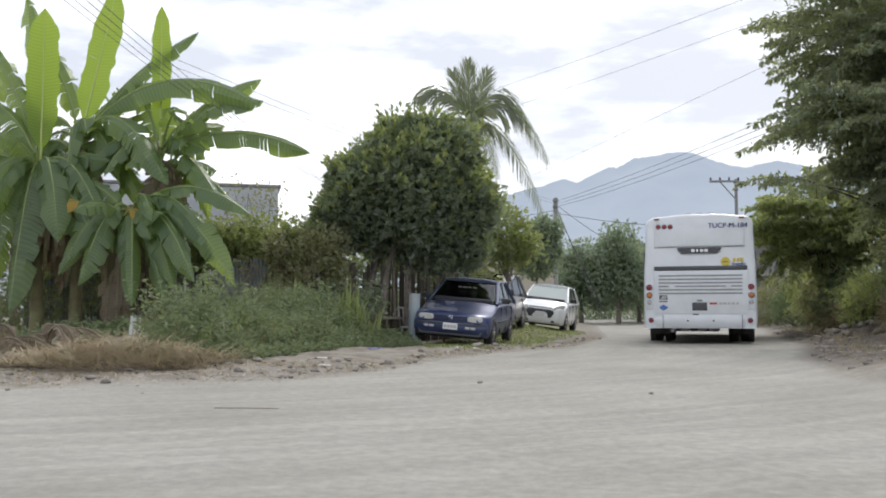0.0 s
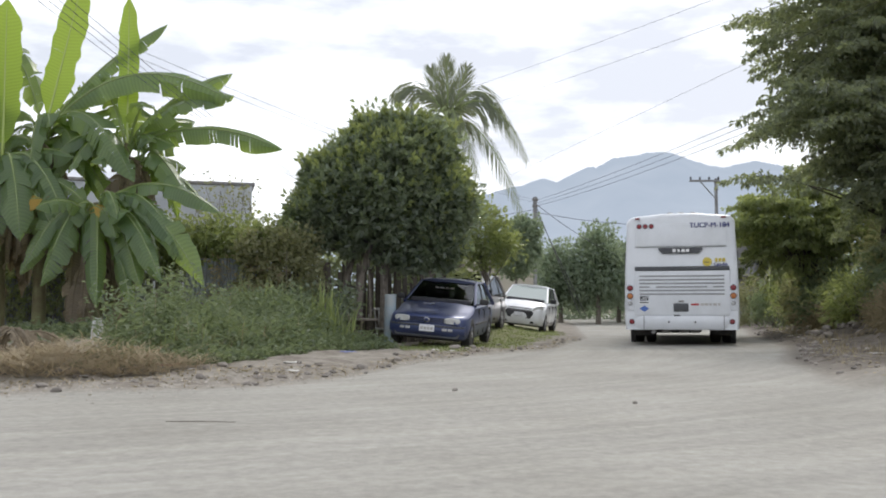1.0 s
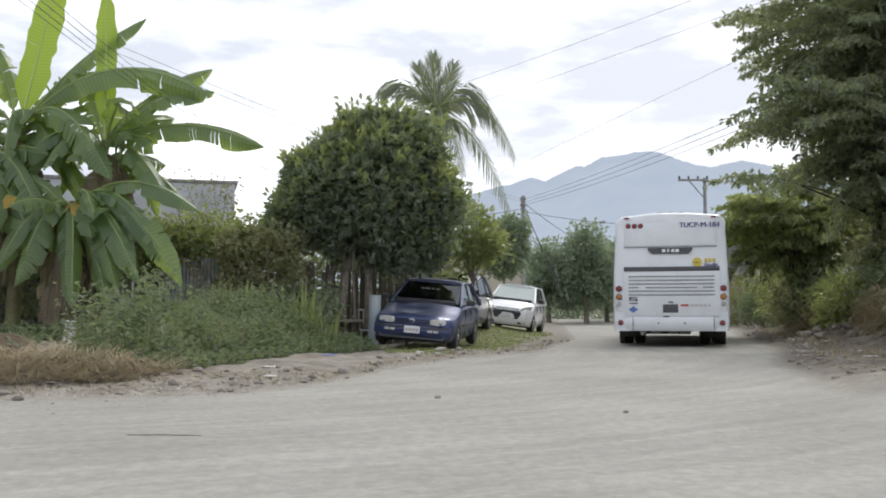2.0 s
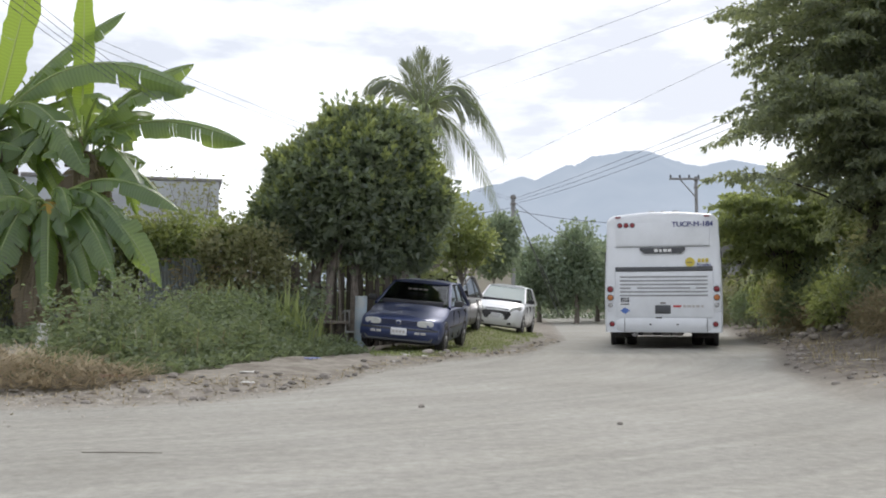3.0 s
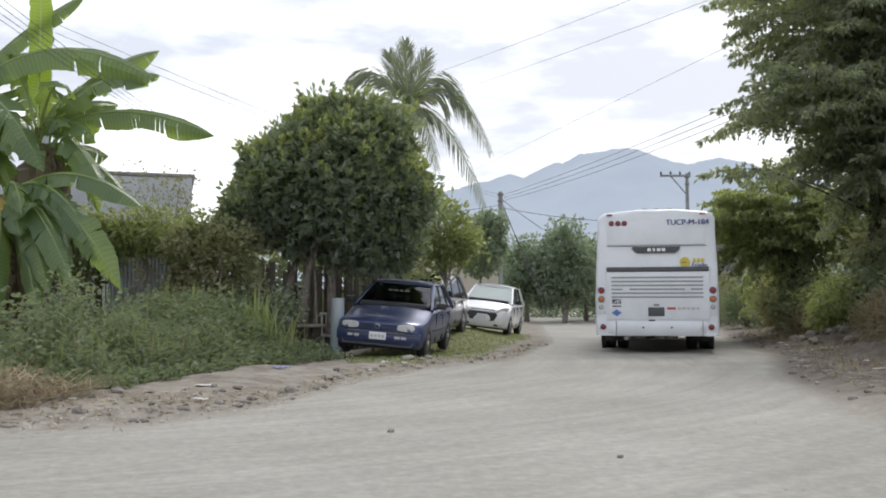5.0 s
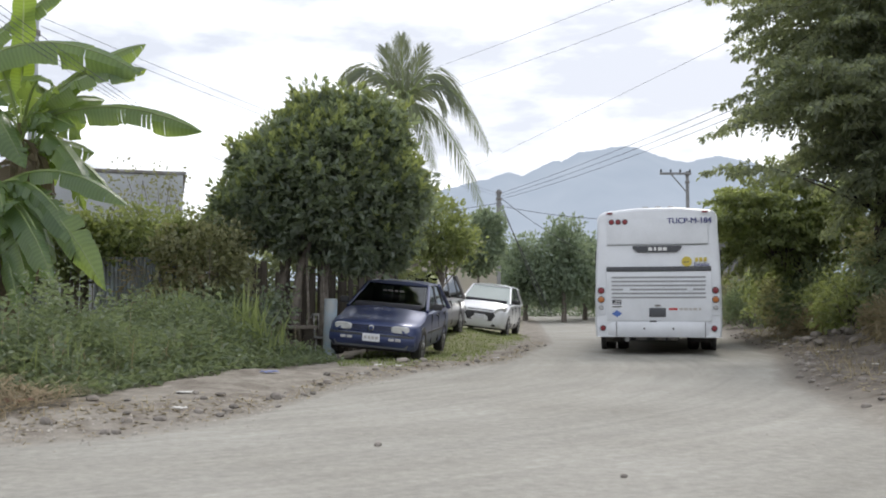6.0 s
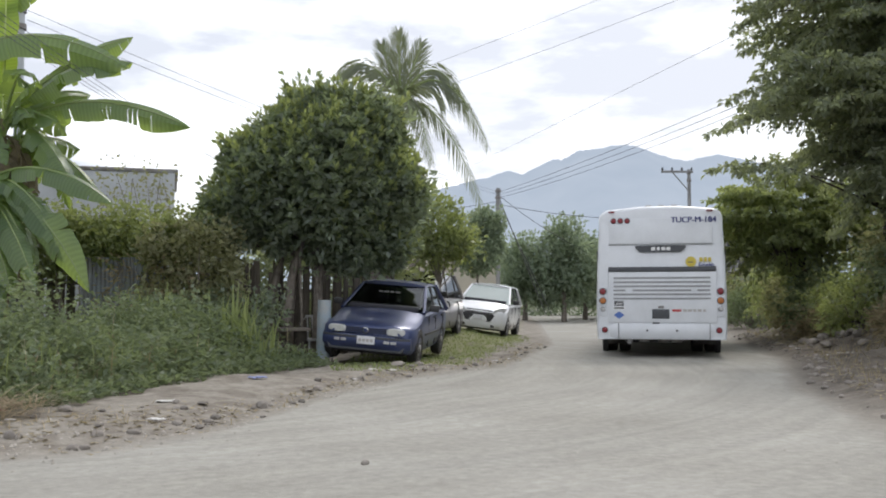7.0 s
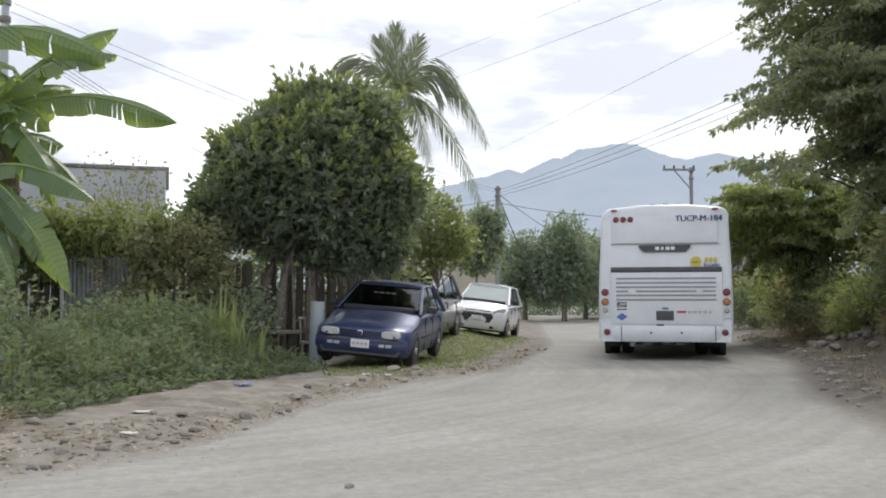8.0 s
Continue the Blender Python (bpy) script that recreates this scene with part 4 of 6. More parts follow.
def build_car(name, x, y, rz, label, L, W, H, wheelbase, wheel_r, hood, belt, cowl, roof_front, roof_rear, tail, body_mat, spokes=0, ground=None, roll=0.0, pitch=0.0,
              nose=0.62, trunk=None, glass_mat=M_GLASS, screen_mat=None, strip=False):
    """A small car: nose at +y. cowl, roof_front, roof_rear, tail: places along y of the glass house's corners."""
    gz = ground_z(x, y) if ground is None else ground
    car = thing(name, x, y, gz, label, "car", rz=rz, rx=pitch, ry=roll)
    hw = W / 2
    trunk = belt if trunk is None else trunk

    def ring(yy, zb, zt, w, crown=0.03):
        a = [(w * 0.90, zb), (w * 0.97, zb + 0.07), (w, zb + 0.22), (w * 0.995, zb + (zt - zb) * 0.62), (w * 0.965, zt - 0.06), (w * 0.90, zt - 0.012), (w * 0.5, zt + crown * 0.7), (0.0, zt + crown)]
        return [(px, yy, pz) for px, pz in a] + [(-px, yy, pz) for px, pz in reversed(a[:-1])]

    f, r = L / 2, -L / 2
    zb = 0.20
    bm = bmesh.new()
    mid_y = (f - 0.45 + cowl) / 2
    loft(bm, [ring(f, 0.32, nose - 0.04, hw * 0.74, 0.02), ring(f - 0.03, 0.27, nose, hw * 0.83, 0.025), ring(f - 0.10, 0.24, nose + 0.025, hw * 0.92), ring(f - 0.22, 0.21, nose + 0.05, hw * 0.975),
              ring(f - 0.45, zb, (nose + 0.05) * 0.6 + hood * 0.4, hw), ring(mid_y, zb, hood, hw, 0.045), ring(cowl + 0.12, zb, belt - 0.045, hw, 0.045), ring(cowl, zb, belt - 0.03, hw), ring(0.0, zb, belt, hw), ring(tail + 0.25, zb, belt, hw), ring(r + 0.18, zb + 0.02, trunk, hw * 0.97), ring(r + 0.04, 0.27, trunk - 0.08, hw * 0.92), ring(r, 0.32, trunk - 0.16, hw * 0.86)])
    body = part("body", bm, body_mat, car)
    # roof and pillars
    bw, rw = hw * 0.93, hw * 0.74
    base = {"a": (cowl, bw), "d": (tail, bw)}
    bm = bmesh.new()
    rings = []
    for k in range(7):
        t = k / 6
        yy = roof_front + (roof_rear - roof_front) * t
        arch = 0.045 * math.sin(math.pi * (0.15 + 0.7 * t))
        rings.append([(px * rw, yy, H - 0.05 + arch + dz) for px, dz in ((-1, -0.04), (-0.97, -0.005), (-0.6, 0.025), (0, 0.035), (0.6, 0.025), (0.97, -0.005), (1, -0.04))])
    loft(bm, rings)
    part("roof", bm, body_mat, car)

    def pillar(p0, p1, w, nm="pillar", mat=body_mat):
        b_ = bmesh.new()
        tube(b_, [p0, p1], [w, w * 0.85], 6)
        part(nm, b_, mat, car)

    mids = [cowl + (tail - cowl) * 0.42, cowl + (tail - cowl) * 0.74]
    rmids = [roof_front + (roof_rear - roof_front) * 0.40, roof_front + (roof_rear - roof_front) * 0.86]
    for s in (-1, 1):
        pillar((s * bw, cowl, belt - 0.04), (s * rw, roof_front, H - 0.06), 0.035)
        pillar((s * bw, tail, belt - 0.04), (s * rw, roof_rear, H - 0.06), 0.06)
        for a, b in zip(mids, rmids):
            pillar((s * bw, a, belt - 0.02), (s * rw, b, H - 0.06), 0.03, "pillar", M_BLACK)

    def pane(nm, q, mat=glass_mat):
        """A glass pane between four corners, 5 mm thick."""
        q = [Vector(p) for p in q]
        nrm = (q[1] - q[0]).cross(q[3] - q[0]).normalized() * 0.005
        b_ = bmesh.new()
        loft(b_, [[tuple(p) for p in q], [tuple(p + nrm) for p in q]])
        return part(nm, b_, mat, car, smooth=False)

    pane("windscreen", [(-bw + 0.03, cowl, belt - 0.03), (bw - 0.03, cowl, belt - 0.03), (rw - 0.02, roof_front, H - 0.065), (-rw + 0.02, roof_front, H - 0.065)], screen_mat or glass_mat)
    pane("rear_window", [(bw - 0.05, tail, belt), (-bw + 0.05, tail, belt), (-rw + 0.03, roof_rear, H - 0.07), (rw - 0.03, roof_rear, H - 0.07)])
    ys_ = [cowl - 0.06] + mids + [tail + 0.06]
    rs_ = [roof_front - 0.04] + rmids + [roof_rear + 0.05]
    for s in (-1, 1):
        for k in range(3):
            q = [(s * bw, ys_[k], belt), (s * bw, ys_[k + 1], belt), (s * rw, rs_[k + 1], H - 0.075), (s * rw, rs_[k], H - 0.075)]
            pane("side_window", q if s < 0 else q[::-1])
    # cabin: dashboard, steering wheel, seats
    bm = bmesh.new()
    box(bm, (0, cowl - 0.2, belt + 0.02), (W * 0.78, 0.4, 0.1), 0.04)
    part("dashboard", bm, M_SEAT, car)
    bm = bmesh.new()
    box(bm, (0, (cowl + tail) / 2 - 0.2, belt + 0.03), (W * 0.84, abs(cowl - tail) - 0.3, 0.02), 0.0)
    part("cabin_floor", bm, M_SEAT, car)
    for s in (-1, 1):
        for yy in (mids[0] + 0.1, mids[1] + 0.15):
            bm = bmesh.new()
            box(bm, (s * W * 0.2, yy, belt + 0.2), (0.42, 0.14, 0.36), 0.05)
            box(bm, (s * W * 0.2, yy, belt + 0.42), (0.24, 0.1, 0.14), 0.04)
            part("seat", bm, M_SEAT, car)
    # wheels in dark arches
    for s in (-1, 1):
        for yy in (wheelbase / 2 + 0.06, -wheelbase / 2 + 0.06):
            bm = bmesh.new()
            disc(bm, (s * (hw - 0.058), yy, wheel_r + 0.02), "x", wheel_r * 1.1, 0.11, 30)
            part("wheel_arch", bm, M_BLACK, car)
            wheel(car, s * (hw - 0.085), yy, wheel_r, wheel_r, 0.19, s, M_RIM, spokes)
        # mirror, door handles, door seams, rub strip
        bm = bmesh.new()
        box(bm, (s * (hw + 0.09), cowl - 0.28, belt + 0.06), (0.19, 0.09, 0.13), 0.035)
        mr = part("mirror", bm, M_BLACK, car)
        if strip:
            bm = bmesh.new()
            box(bm, (s * hw * 0.985, 0, 0.52), (0.045, wheelbase * 0.66, 0.045), 0.012)
            part("rub_strip", bm, M_BLACK, car)
        for k, yy in enumerate((cowl - 0.35, mids[0], mids[1] - 0.05)):
            bm = bmesh.new()
            box(bm, (s * (hw * 0.988), yy, 0.56), (0.02, 0.010, 0.56), 0.0)
            part("door_seam", bm, M_BLACK, car)
            if k:
                bm = bmesh.new()
                box(bm, (s * (hw * 0.99), yy + 0.14, belt - 0.13), (0.04, 0.16, 0.035), 0.01)
                part("door_handle", bm, M_BLACK, car)
    bm = bmesh.new()
    box(bm, (0, 0, 0.24), (W * 0.8, L * 0.86, 0.14), 0.05)
    part("underbody", bm, M_BLACK, car)
    return car


def front_bits(car, f, W, bits):
    """Front fittings: name, x, z, width, height, depth, bevel, material, label."""
    for nm, cx, cz, w, h, dy, bev, mat, lab in bits:
        bm = bmesh.new()
        box(bm, (cx, f + dy, cz), (w, 0.10, h), bev)
        part(nm, bm, mat, car, lab)


M_CARBLUE = paint("metallic_blue_paint", (0.035, 0.052, 0.14), 0.42, 0.3, 0.35, 0.35)
M_CARWHITE = paint("white_car_paint", (0.78, 0.79, 0.80), 0.3, 0, 0.8, 0.15)
M_CARSILVER = paint("silver_brown_paint", (0.25, 0.235, 0.235), 0.45, 0.15, 0.7, 0.25)
M_LENS = material("headlamp_lens", (0.55, 0.56, 0.54), 0.12, 0, (0.38, 0.38, 0.36), 14, 90, 0.4, 0.05)
M_PLATE = material("plate_white", (0.72, 0.73, 0.75), 0.4, 0, (0.6, 0.6, 0.62), 14, 90, 0.3, 0.0)

# windscreen with the sky's reflection put in as a pale, half-opaque colour
M_SKYGLASS = glass("sky_reflection_glass", (0.62, 0.70, 0.66))
M_SKYGLASS.node_tree.nodes["Principled BSDF"].inputs["IOR"].default_value = 1.9
M_SKYGLASS.node_tree.nodes["Principled BSDF"].inputs["Transmission Weight"].default_value = 0.45


def slab_from(name, pts, y0, y1, mat, parent, label="", curve=0.0):
    """A flat piece with the outline pts (x, z), from y0 to y1; curve sweeps its ends back."""
    bm_ = bmesh.new()
    loft(bm_, [[(px, yy - curve * px * px, pz) for px, pz in pts] for yy in (y0, y1)])
    bmesh.ops.bevel(bm_, geom=list(bm_.edges), offset=0.006, segments=1, affect="EDGES")
    return part(name, bm_, mat, parent, label)


HB = (-0.88, 20.05)
hatch = build_car("hatchback", HB[0], HB[1], 171.0, "dark metallic blue hatchback parked on the verge", 4.02, 1.70, 1.43, 2.47, 0.30, 0.80, 0.94, 0.78, -0.12, -1.30, -1.88, M_CARBLUE, 0, ground=0.10, roll=-5.0, pitch=-2.0, nose=0.655, strip=True)
F = 2.01
bm = bmesh.new()
loft(bm, [[(q * 0.80, F + 0.035 - 0.13 * abs(q) ** 3.5 + dy, zz) for dy, zz in ((-0.10, 0.30), (-0.02, 0.31), (0.015, 0.36), (0.02, 0.47), (-0.01, 0.515), (-0.10, 0.52))] for q in np.linspace(-1, 1, 17)])
part("bumper", bm, M_CARBLUE, hatch, "blue front bumper")
bm = bmesh.new()
loft(bm, [[(q * 0.79, F + 0.06 - 0.13 * abs(q) ** 3.5 + dy, zz) for dy, zz in ((-0.04, 0.455), (0.0, 0.46), (0.006, 0.48), (0.0, 0.50), (-0.04, 0.505))] for q in np.linspace(-1, 1, 17)])
part("bumper_strip", bm, M_DARKPANEL, hatch, "dark bumper strip")
slab_from("bumper_skirt", [(-0.66, 0.24), (0.66, 0.24), (0.70, 0.335), (-0.70, 0.335)], F - 0.12, F + 0.05, M_DARKPANEL, hatch, "dark lower bumper", 0.16)
slab_from("grille", [(-0.36, 0.545), (0.36, 0.545), (0.37, 0.655), (-0.37, 0.655)], F - 0.06, F + 0.012, M_BLACK, hatch, "dark slatted grille", 0.06)
for zz in (0.555, 0.585, 0.615, 0.645):
    slab_from("grille_slat", [(-0.355, zz - 0.008), (0.355, zz - 0.008), (0.355, zz + 0.008), (-0.355, zz + 0.008)], F, F + 0.022, M_CARBLUE, hatch, curve=0.06)
plate_ = slab_from("number_plate", [(-0.18, 0.36), (0.14, 0.36), (0.14, 0.50), (-0.18, 0.50)], F + 0.05, F + 0.072, M_PLATE, hatch, "white number plate")
for k in range(4):
    slab_from("plate_bar", [(-0.15 + 0.07 * k, 0.405), (-0.10 + 0.07 * k, 0.405), (-0.10 + 0.07 * k, 0.455), (-0.15 + 0.07 * k, 0.455)], F + 0.07, F + 0.076, M_GREYVINYL, plate_)
for s in (-1, 1):
    bm = bmesh.new()
    rim_ = [(s * (0.53 + 0.165 * math.copysign(abs(math.cos(a)) ** 0.6, math.cos(a))), 0.60 + 0.068 * math.copysign(abs(math.sin(a)) ** 0.6, math.sin(a))) for a in np.linspace(0, math.tau, 24, endpoint=False)]
    loft(bm, [[(px, F - 0.10 - 0.10 * px * px, pz) for px, pz in rim_], [(px, F + 0.012 - 0.10 * px * px, pz) for px, pz in rim_], [(s * 0.53 + (px - s * 0.53) * 0.8, F + 0.035 - 0.10 * px * px, 0.60 + (pz - 0.60) * 0.8) for px, pz in rim_]])
    part("headlamp", bm, M_LENS, hatch, "pale rounded headlamp")
    for q in (0.34, 0.46):
        slab_from("indicator", [(s * q, 0.39), (s * (q + 0.1), 0.39), (s * (q + 0.1), 0.44), (s * q, 0.44)], F, F + 0.062, M_CLEAR, hatch, curve=0.06)
    slab_from("wiper", [(s * 0.1 - 0.28, 0.955), (s * 0.1 + 0.28, 0.975), (s * 0.1 + 0.28, 0.99), (s * 0.1 - 0.28, 0.967)], 0.70, 0.715, M_BLACK, hatch)
bm = bmesh.new()
disc(bm, (0, F + 0.030, 0.60), "y", 0.056, 0.02, 24, 0.006)
badge = part("badge", bm, M_CHROME, hatch, "round chrome badge")
bm = bmesh.new()
disc(bm, (0, F + 0.036, 0.60), "y", 0.042, 0.014, 24)
part("badge_disc", bm, M_CARBLUE, badge)
for k, ww in enumerate((0.09, 0.07, 0.10, 0.08)):
    bm = bmesh.new()
    box(bm, (0, 0, 0), (ww, 0.004, 0.055), 0, pose(-0.16 + 0.115 * k, 0.265, 1.24, -57, 0, 0))
    part("screen_sticker", bm, M_GREYVINYL, hatch)

# white hatchback farther along
CH = (1.56, 30.4)
compact = build_car("compact_car", CH[0], CH[1], 168.0, "small white hatchback parked nose to the road", 3.62, 1.60, 1.50, 2.38, 0.29, 0.88, 0.98, 0.98, 0.12, -1.25, -1.68, M_CARWHITE, 5, ground=0.20, roll=-7.0, nose=0.74, screen_mat=M_SKYGLASS)
F = 1.81
bm = bmesh.new()
loft(bm, [[(q * 0.76, F + 0.03 - 0.20 * abs(q) ** 2.6 + dy, zz) for dy, zz in ((-0.12, 0.22), (-0.02, 0.23), (0.02, 0.30), (0.025, 0.46), (0.0, 0.60), (-0.12, 0.66))] for q in np.linspace(-1, 1, 17)])
part("bumper", bm, M_CARWHITE, compact, "white moulded front bumper")
slab_from("grille", [(-0.40, 0.66), (-0.46, 0.60), (-0.36, 0.42), (0.36, 0.42), (0.46, 0.60), (0.40, 0.66)], F - 0.05, F + 0.085, M_BLACK, compact, "black trapezoid grille", 0.3)
slab_from("grille_bar", [(-0.42, 0.665), (0.42, 0.665), (0.42, 0.69), (-0.42, 0.69)], F - 0.05, F + 0.07, M_CHROME, compact, "chrome bar", 0.3)
slab_from("upper_grille", [(-0.34, 0.70), (0.34, 0.70), (0.38, 0.745), (-0.38, 0.745)], F - 0.07, F + 0.035, M_BLACK, compact, "", 0.3)
slab_from("lower_grille", [(-0.50, 0.27), (0.50, 0.27), (0.46, 0.335), (-0.46, 0.335)], F - 0.05, F + 0.085, M_BLACK, compact, "", 0.3)
slab_from("number_plate", [(-0.15, 0.47), (0.15, 0.47), (0.15, 0.60), (-0.15, 0.60)], F + 0.02, F + 0.10, M_PLATE, compact, "white number plate")
for s in (-1, 1):
    bm = bmesh.new()
    pts = [(s * 0.42, 0.67), (s * 0.44, 0.76), (s * 0.66, 0.86), (s * 0.735, 0.85), (s * 0.73, 0.75), (s * 0.62, 0.69)]
    loft(bm, [[(px, F + 0.10 - 0.42 * px * px, pz) for px, pz in pts], [(px, F - 0.40, pz) for px, pz in pts]])
    part("headlamp", bm, M_LENS, compact, "swept-back headlamp")
    slab_from("fog_lamp", [(s * 0.50, 0.34), (s * 0.66, 0.36), (s * 0.68, 0.48), (s * 0.60, 0.50)], F - 0.15, F + 0.075, M_BLACK, compact, "black fog lamp pocket", 0.32)

# silver van between them
van = build_car("minivan", -0.54, 25.6, 168.0, "silver-brown minivan parked between two cars", 4.7, 1.85, 1.66, 2.9, 0.33, 0.96, 1.0, 1.35, 0.35, -1.85, -2.28, M_CARSILVER, 5, ground=0.27, nose=0.75, glass_mat=M_DARKGLASS)
front_bits(van, 2.35, 1.85, [("bumper", 0, 0.45, 1.66, 0.3, -0.02, 0.08, M_CARSILVER, ""), ("grille", 0, 0.70, 0.8, 0.12, -0.02, 0.02, M_BLACK, "")])


# ---------------------------------------------------------------- banana grove
def banana_leaf(rng, start, ctrl, tip, width, mat, plant, torn=0.5, name="leaf"):
    """A long blade folded at its midrib, split into lobes along the edges."""
    start, ctrl, tip = (np.asarray(p, dtype=float) for p in (start, ctrl, tip))
    n = 44
    wave_a, wave_b = rng.uniform(0, 6, 2)
    ks = np.linspace(0, 1, n + 1)
    mid = np.array([(1 - k) ** 2 * start + 2 * k * (1 - k) * ctrl + k * k * tip for k in ks])
    tan = np.gradient(mid, axis=0)
    tan /= np.linalg.norm(tan, axis=1, keepdims=True)
    view = np.array([0.3 * rng.normal(), -rng.uniform(0.35, 1.0), rng.uniform(0.5, 1.0)]) if torn > 0.2 else np.array([0.1, -1.0, 0.3])
    v, f, uv = [], [], []
    for s in (-1, 1):
        base_drop = rng.uniform(0.05, 0.7) if torn > 0.2 else 0.05
        drop = base_drop
        prev = None
        for i in range(n + 1):
            k = ks[i]
            blade = max(0.0, (k - 0.14) / 0.86)
            w = width * 0.5 * (min(1.0, (blade / 0.22)) ** 0.6) * (1 - max(0.0, (blade - 0.72) / 0.28) ** 2.2) if blade > 0 else 0.0
            side = np.cross(tan[i], view)
            ln = np.linalg.norm(side)
            side = side / ln if ln > 1e-3 else np.array([1.0, 0, 0])
            nor = np.cross(side, tan[i])
            if nor[2] < 0:
                nor = -nor
            new_lobe = i > 0 and rng.random() < torn * torn * 0.55
            wav = 1 + 0.06 * math.sin(k * 38 + wave_a + s) + 0.05 * math.sin(k * 17 + wave_b) + 0.03 * rng.normal()

            def edge(dr, shift=0.0):
                e = mid[i] + s * side * w * wav * math.cos(dr) - nor * w * math.sin(dr) - np.array([0, 0, 1.0]) * abs(dr) * w * 0.4 + tan[i] * (0.25 * w + shift)
                m2 = mid[i] + s * side * w * 0.5 * math.cos(dr * 0.4) - nor * w * 0.5 * math.sin(dr * 0.4) + tan[i] * (0.12 * w + shift * 0.5)
                return m2, e
            base = len(v)
            m2, e = edge(drop)
            v += [mid[i], m2, e]
            uv += [(k * 6, 0.0), (k * 6, 0.5 * s), (k * 6, s)]
            if prev is not None:
                f += [(prev, base, base + 1, prev + 1), (prev + 1, base + 1, base + 2, prev + 2)]
            prev = base
            if new_lobe and i < n:
                drop = base_drop + rng.uniform(-0.12, 0.12 + 0.4 * torn)
                base = len(v)
                m2, e = edge(drop, 0.02 * width)
                v += [mid[i], m2, e]
                uv += [(k * 6, 0.0), (k * 6, 0.5 * s), (k * 6, s)]
                prev = base
    ob = raw(name, [tuple(p) for p in v], f, mat, plant, smooth=True, uvs=uv)
    bm = bmesh.new()
    tube(bm, [tuple(p) for p in mid[::3]], [0.028 * (1 - 0.85 * k) + 0.003 for k in ks[::3]], 5)
    part("midrib", bm, {M_BANANA_DEAD: M_BANANA_DEAD, M_BANANA_YOUNG: M_YOUNGRIB}.get(mat, M_RIB), ob)
    return ob


def build_banana(x, y, crown_z, leaves, seed, lean=0.0, stem_r=0.12, young=(), fill=6, dead=5):
    """leaves: reach sideways, reach in depth, rise of the arch, height of the tip (all from the crown), width."""
    rng = np.random.default_rng(seed)
    gz = ground_z(x, y)
    plant = thing("banana_plant", x, y, gz, "tall banana plant with torn drooping green leaves", "banana plant", "banana grove by the road")
    cz = crown_z - gz
    bm = bmesh.new()
    tube(bm, [(-lean, 0, -0.1), (-lean * 0.7, 0, cz * 0.3), (-lean * 0.3, 0, cz * 0.7), (0, 0, cz)], [stem_r * 1.25, stem_r, stem_r * 0.8, stem_r * 0.45], 12)
    part("stem", bm, M_BSTEM, plant)
    for i, (rx, ry, rise, tz, w) in enumerate(leaves):
        c = np.array([0, 0, cz - 0.15])
        banana_leaf(rng, c, c + np.array([rx * 0.42, ry * 0.42, rise]), c + np.array([rx, ry, tz]), w, M_BANANA_YOUNG if i in young else M_BANANA, plant, 0.12 if i in young else rng.uniform(0.5, 0.95))
    for i in range(fill):
        a = rng.uniform(0, math.tau)
        ln = rng.uniform(1.3, 2.3)
        c = np.array([0, 0, cz - rng.uniform(0.1, 0.7)])
        d = np.array([math.cos(a) * ln * 0.85, math.sin(a) * ln * 0.6 + 0.15, 0])
        banana_leaf(rng, c, c + d * 0.45 + np.array([0, 0, rng.uniform(0.5, 1.3)]), c + d + np.array([0, 0, rng.uniform(-1.3, 0.9)]), rng.uniform(0.36, 0.56), M_BANANA, plant, rng.uniform(0.5, 1.0))
    for i in range(dead):
        a = rng.uniform(0, math.tau)
        c = np.array([0, 0, cz - rng.uniform(0.3, 1.2)])
        d = np.array([math.cos(a) * 0.5, math.sin(a) * 0.45, 0])
        banana_leaf(rng, c, c + d + np.array([0, 0, 0.15]), c + d * 0.9 + np.array([0, 0, -rng.uniform(1.0, 2.2)]), rng.uniform(0.2, 0.44), M_BANANA_DEAD, plant, 0.95, "dead_leaf")
    return plant


GY = 16.7
build_banana(-9.53, GY, 3.85, [(0.10, -0.2, 1.4, 3.3, 0.66), (-0.6, 0.4, 1.9, 3.8, 0.62), (-1.5, 0.2, 2.0, 2.9, 0.62), (-0.2, -0.7, 0.6, -3.0, 0.9), (-1.05, -0.7, 0.55, -1.5, 0.65),
                              (-1.0, -0.5, 0.4, -2.9, 0.7), (-1.3, -0.2, 1.5, 1.35, 0.66), (1.85, -0.7, 0.85, -1.8, 0.66), (0.85, -0.9, 0.8, -1.6, 0.62)], 41, young=(0,), fill=15, dead=16)
build_banana(-8.85, GY + 0.3, 4.5, [(0.68, 0.1, 1.3, 3.25, 0.62), (3.95, -0.5, 2.0, 0.55, 0.66), (2.4, 0.3, 1.6, 2.35, 0.5), (1.4, 0.5, 1.0, 1.3, 0.55), (-1.2, 0.6, 1.7, 2.1, 0.62), (2.2, -0.9, 1.2, -1.1, 0.62)], 42, young=(0,), fill=16, dead=16)
build_banana(-7.1, GY + 0.2, 4.15, [(3.2, -0.3, 0.85, -0.05, 0.5), (2.2, -0.2, 1.35, 1.05, 0.66), (2.0, 0.4, 1.3, 1.65, 0.42), (-0.1, 0.2, 1.4, 3.2, 0.4), (1.1, -0.5, 0.4, 0.0, 0.45), (-0.75, 0.3, 1.1, 1.6, 0.52),
                                    (1.4, -0.6, 0.35, -1.0, 0.55)], 43, young=(3,), fill=17, dead=16)
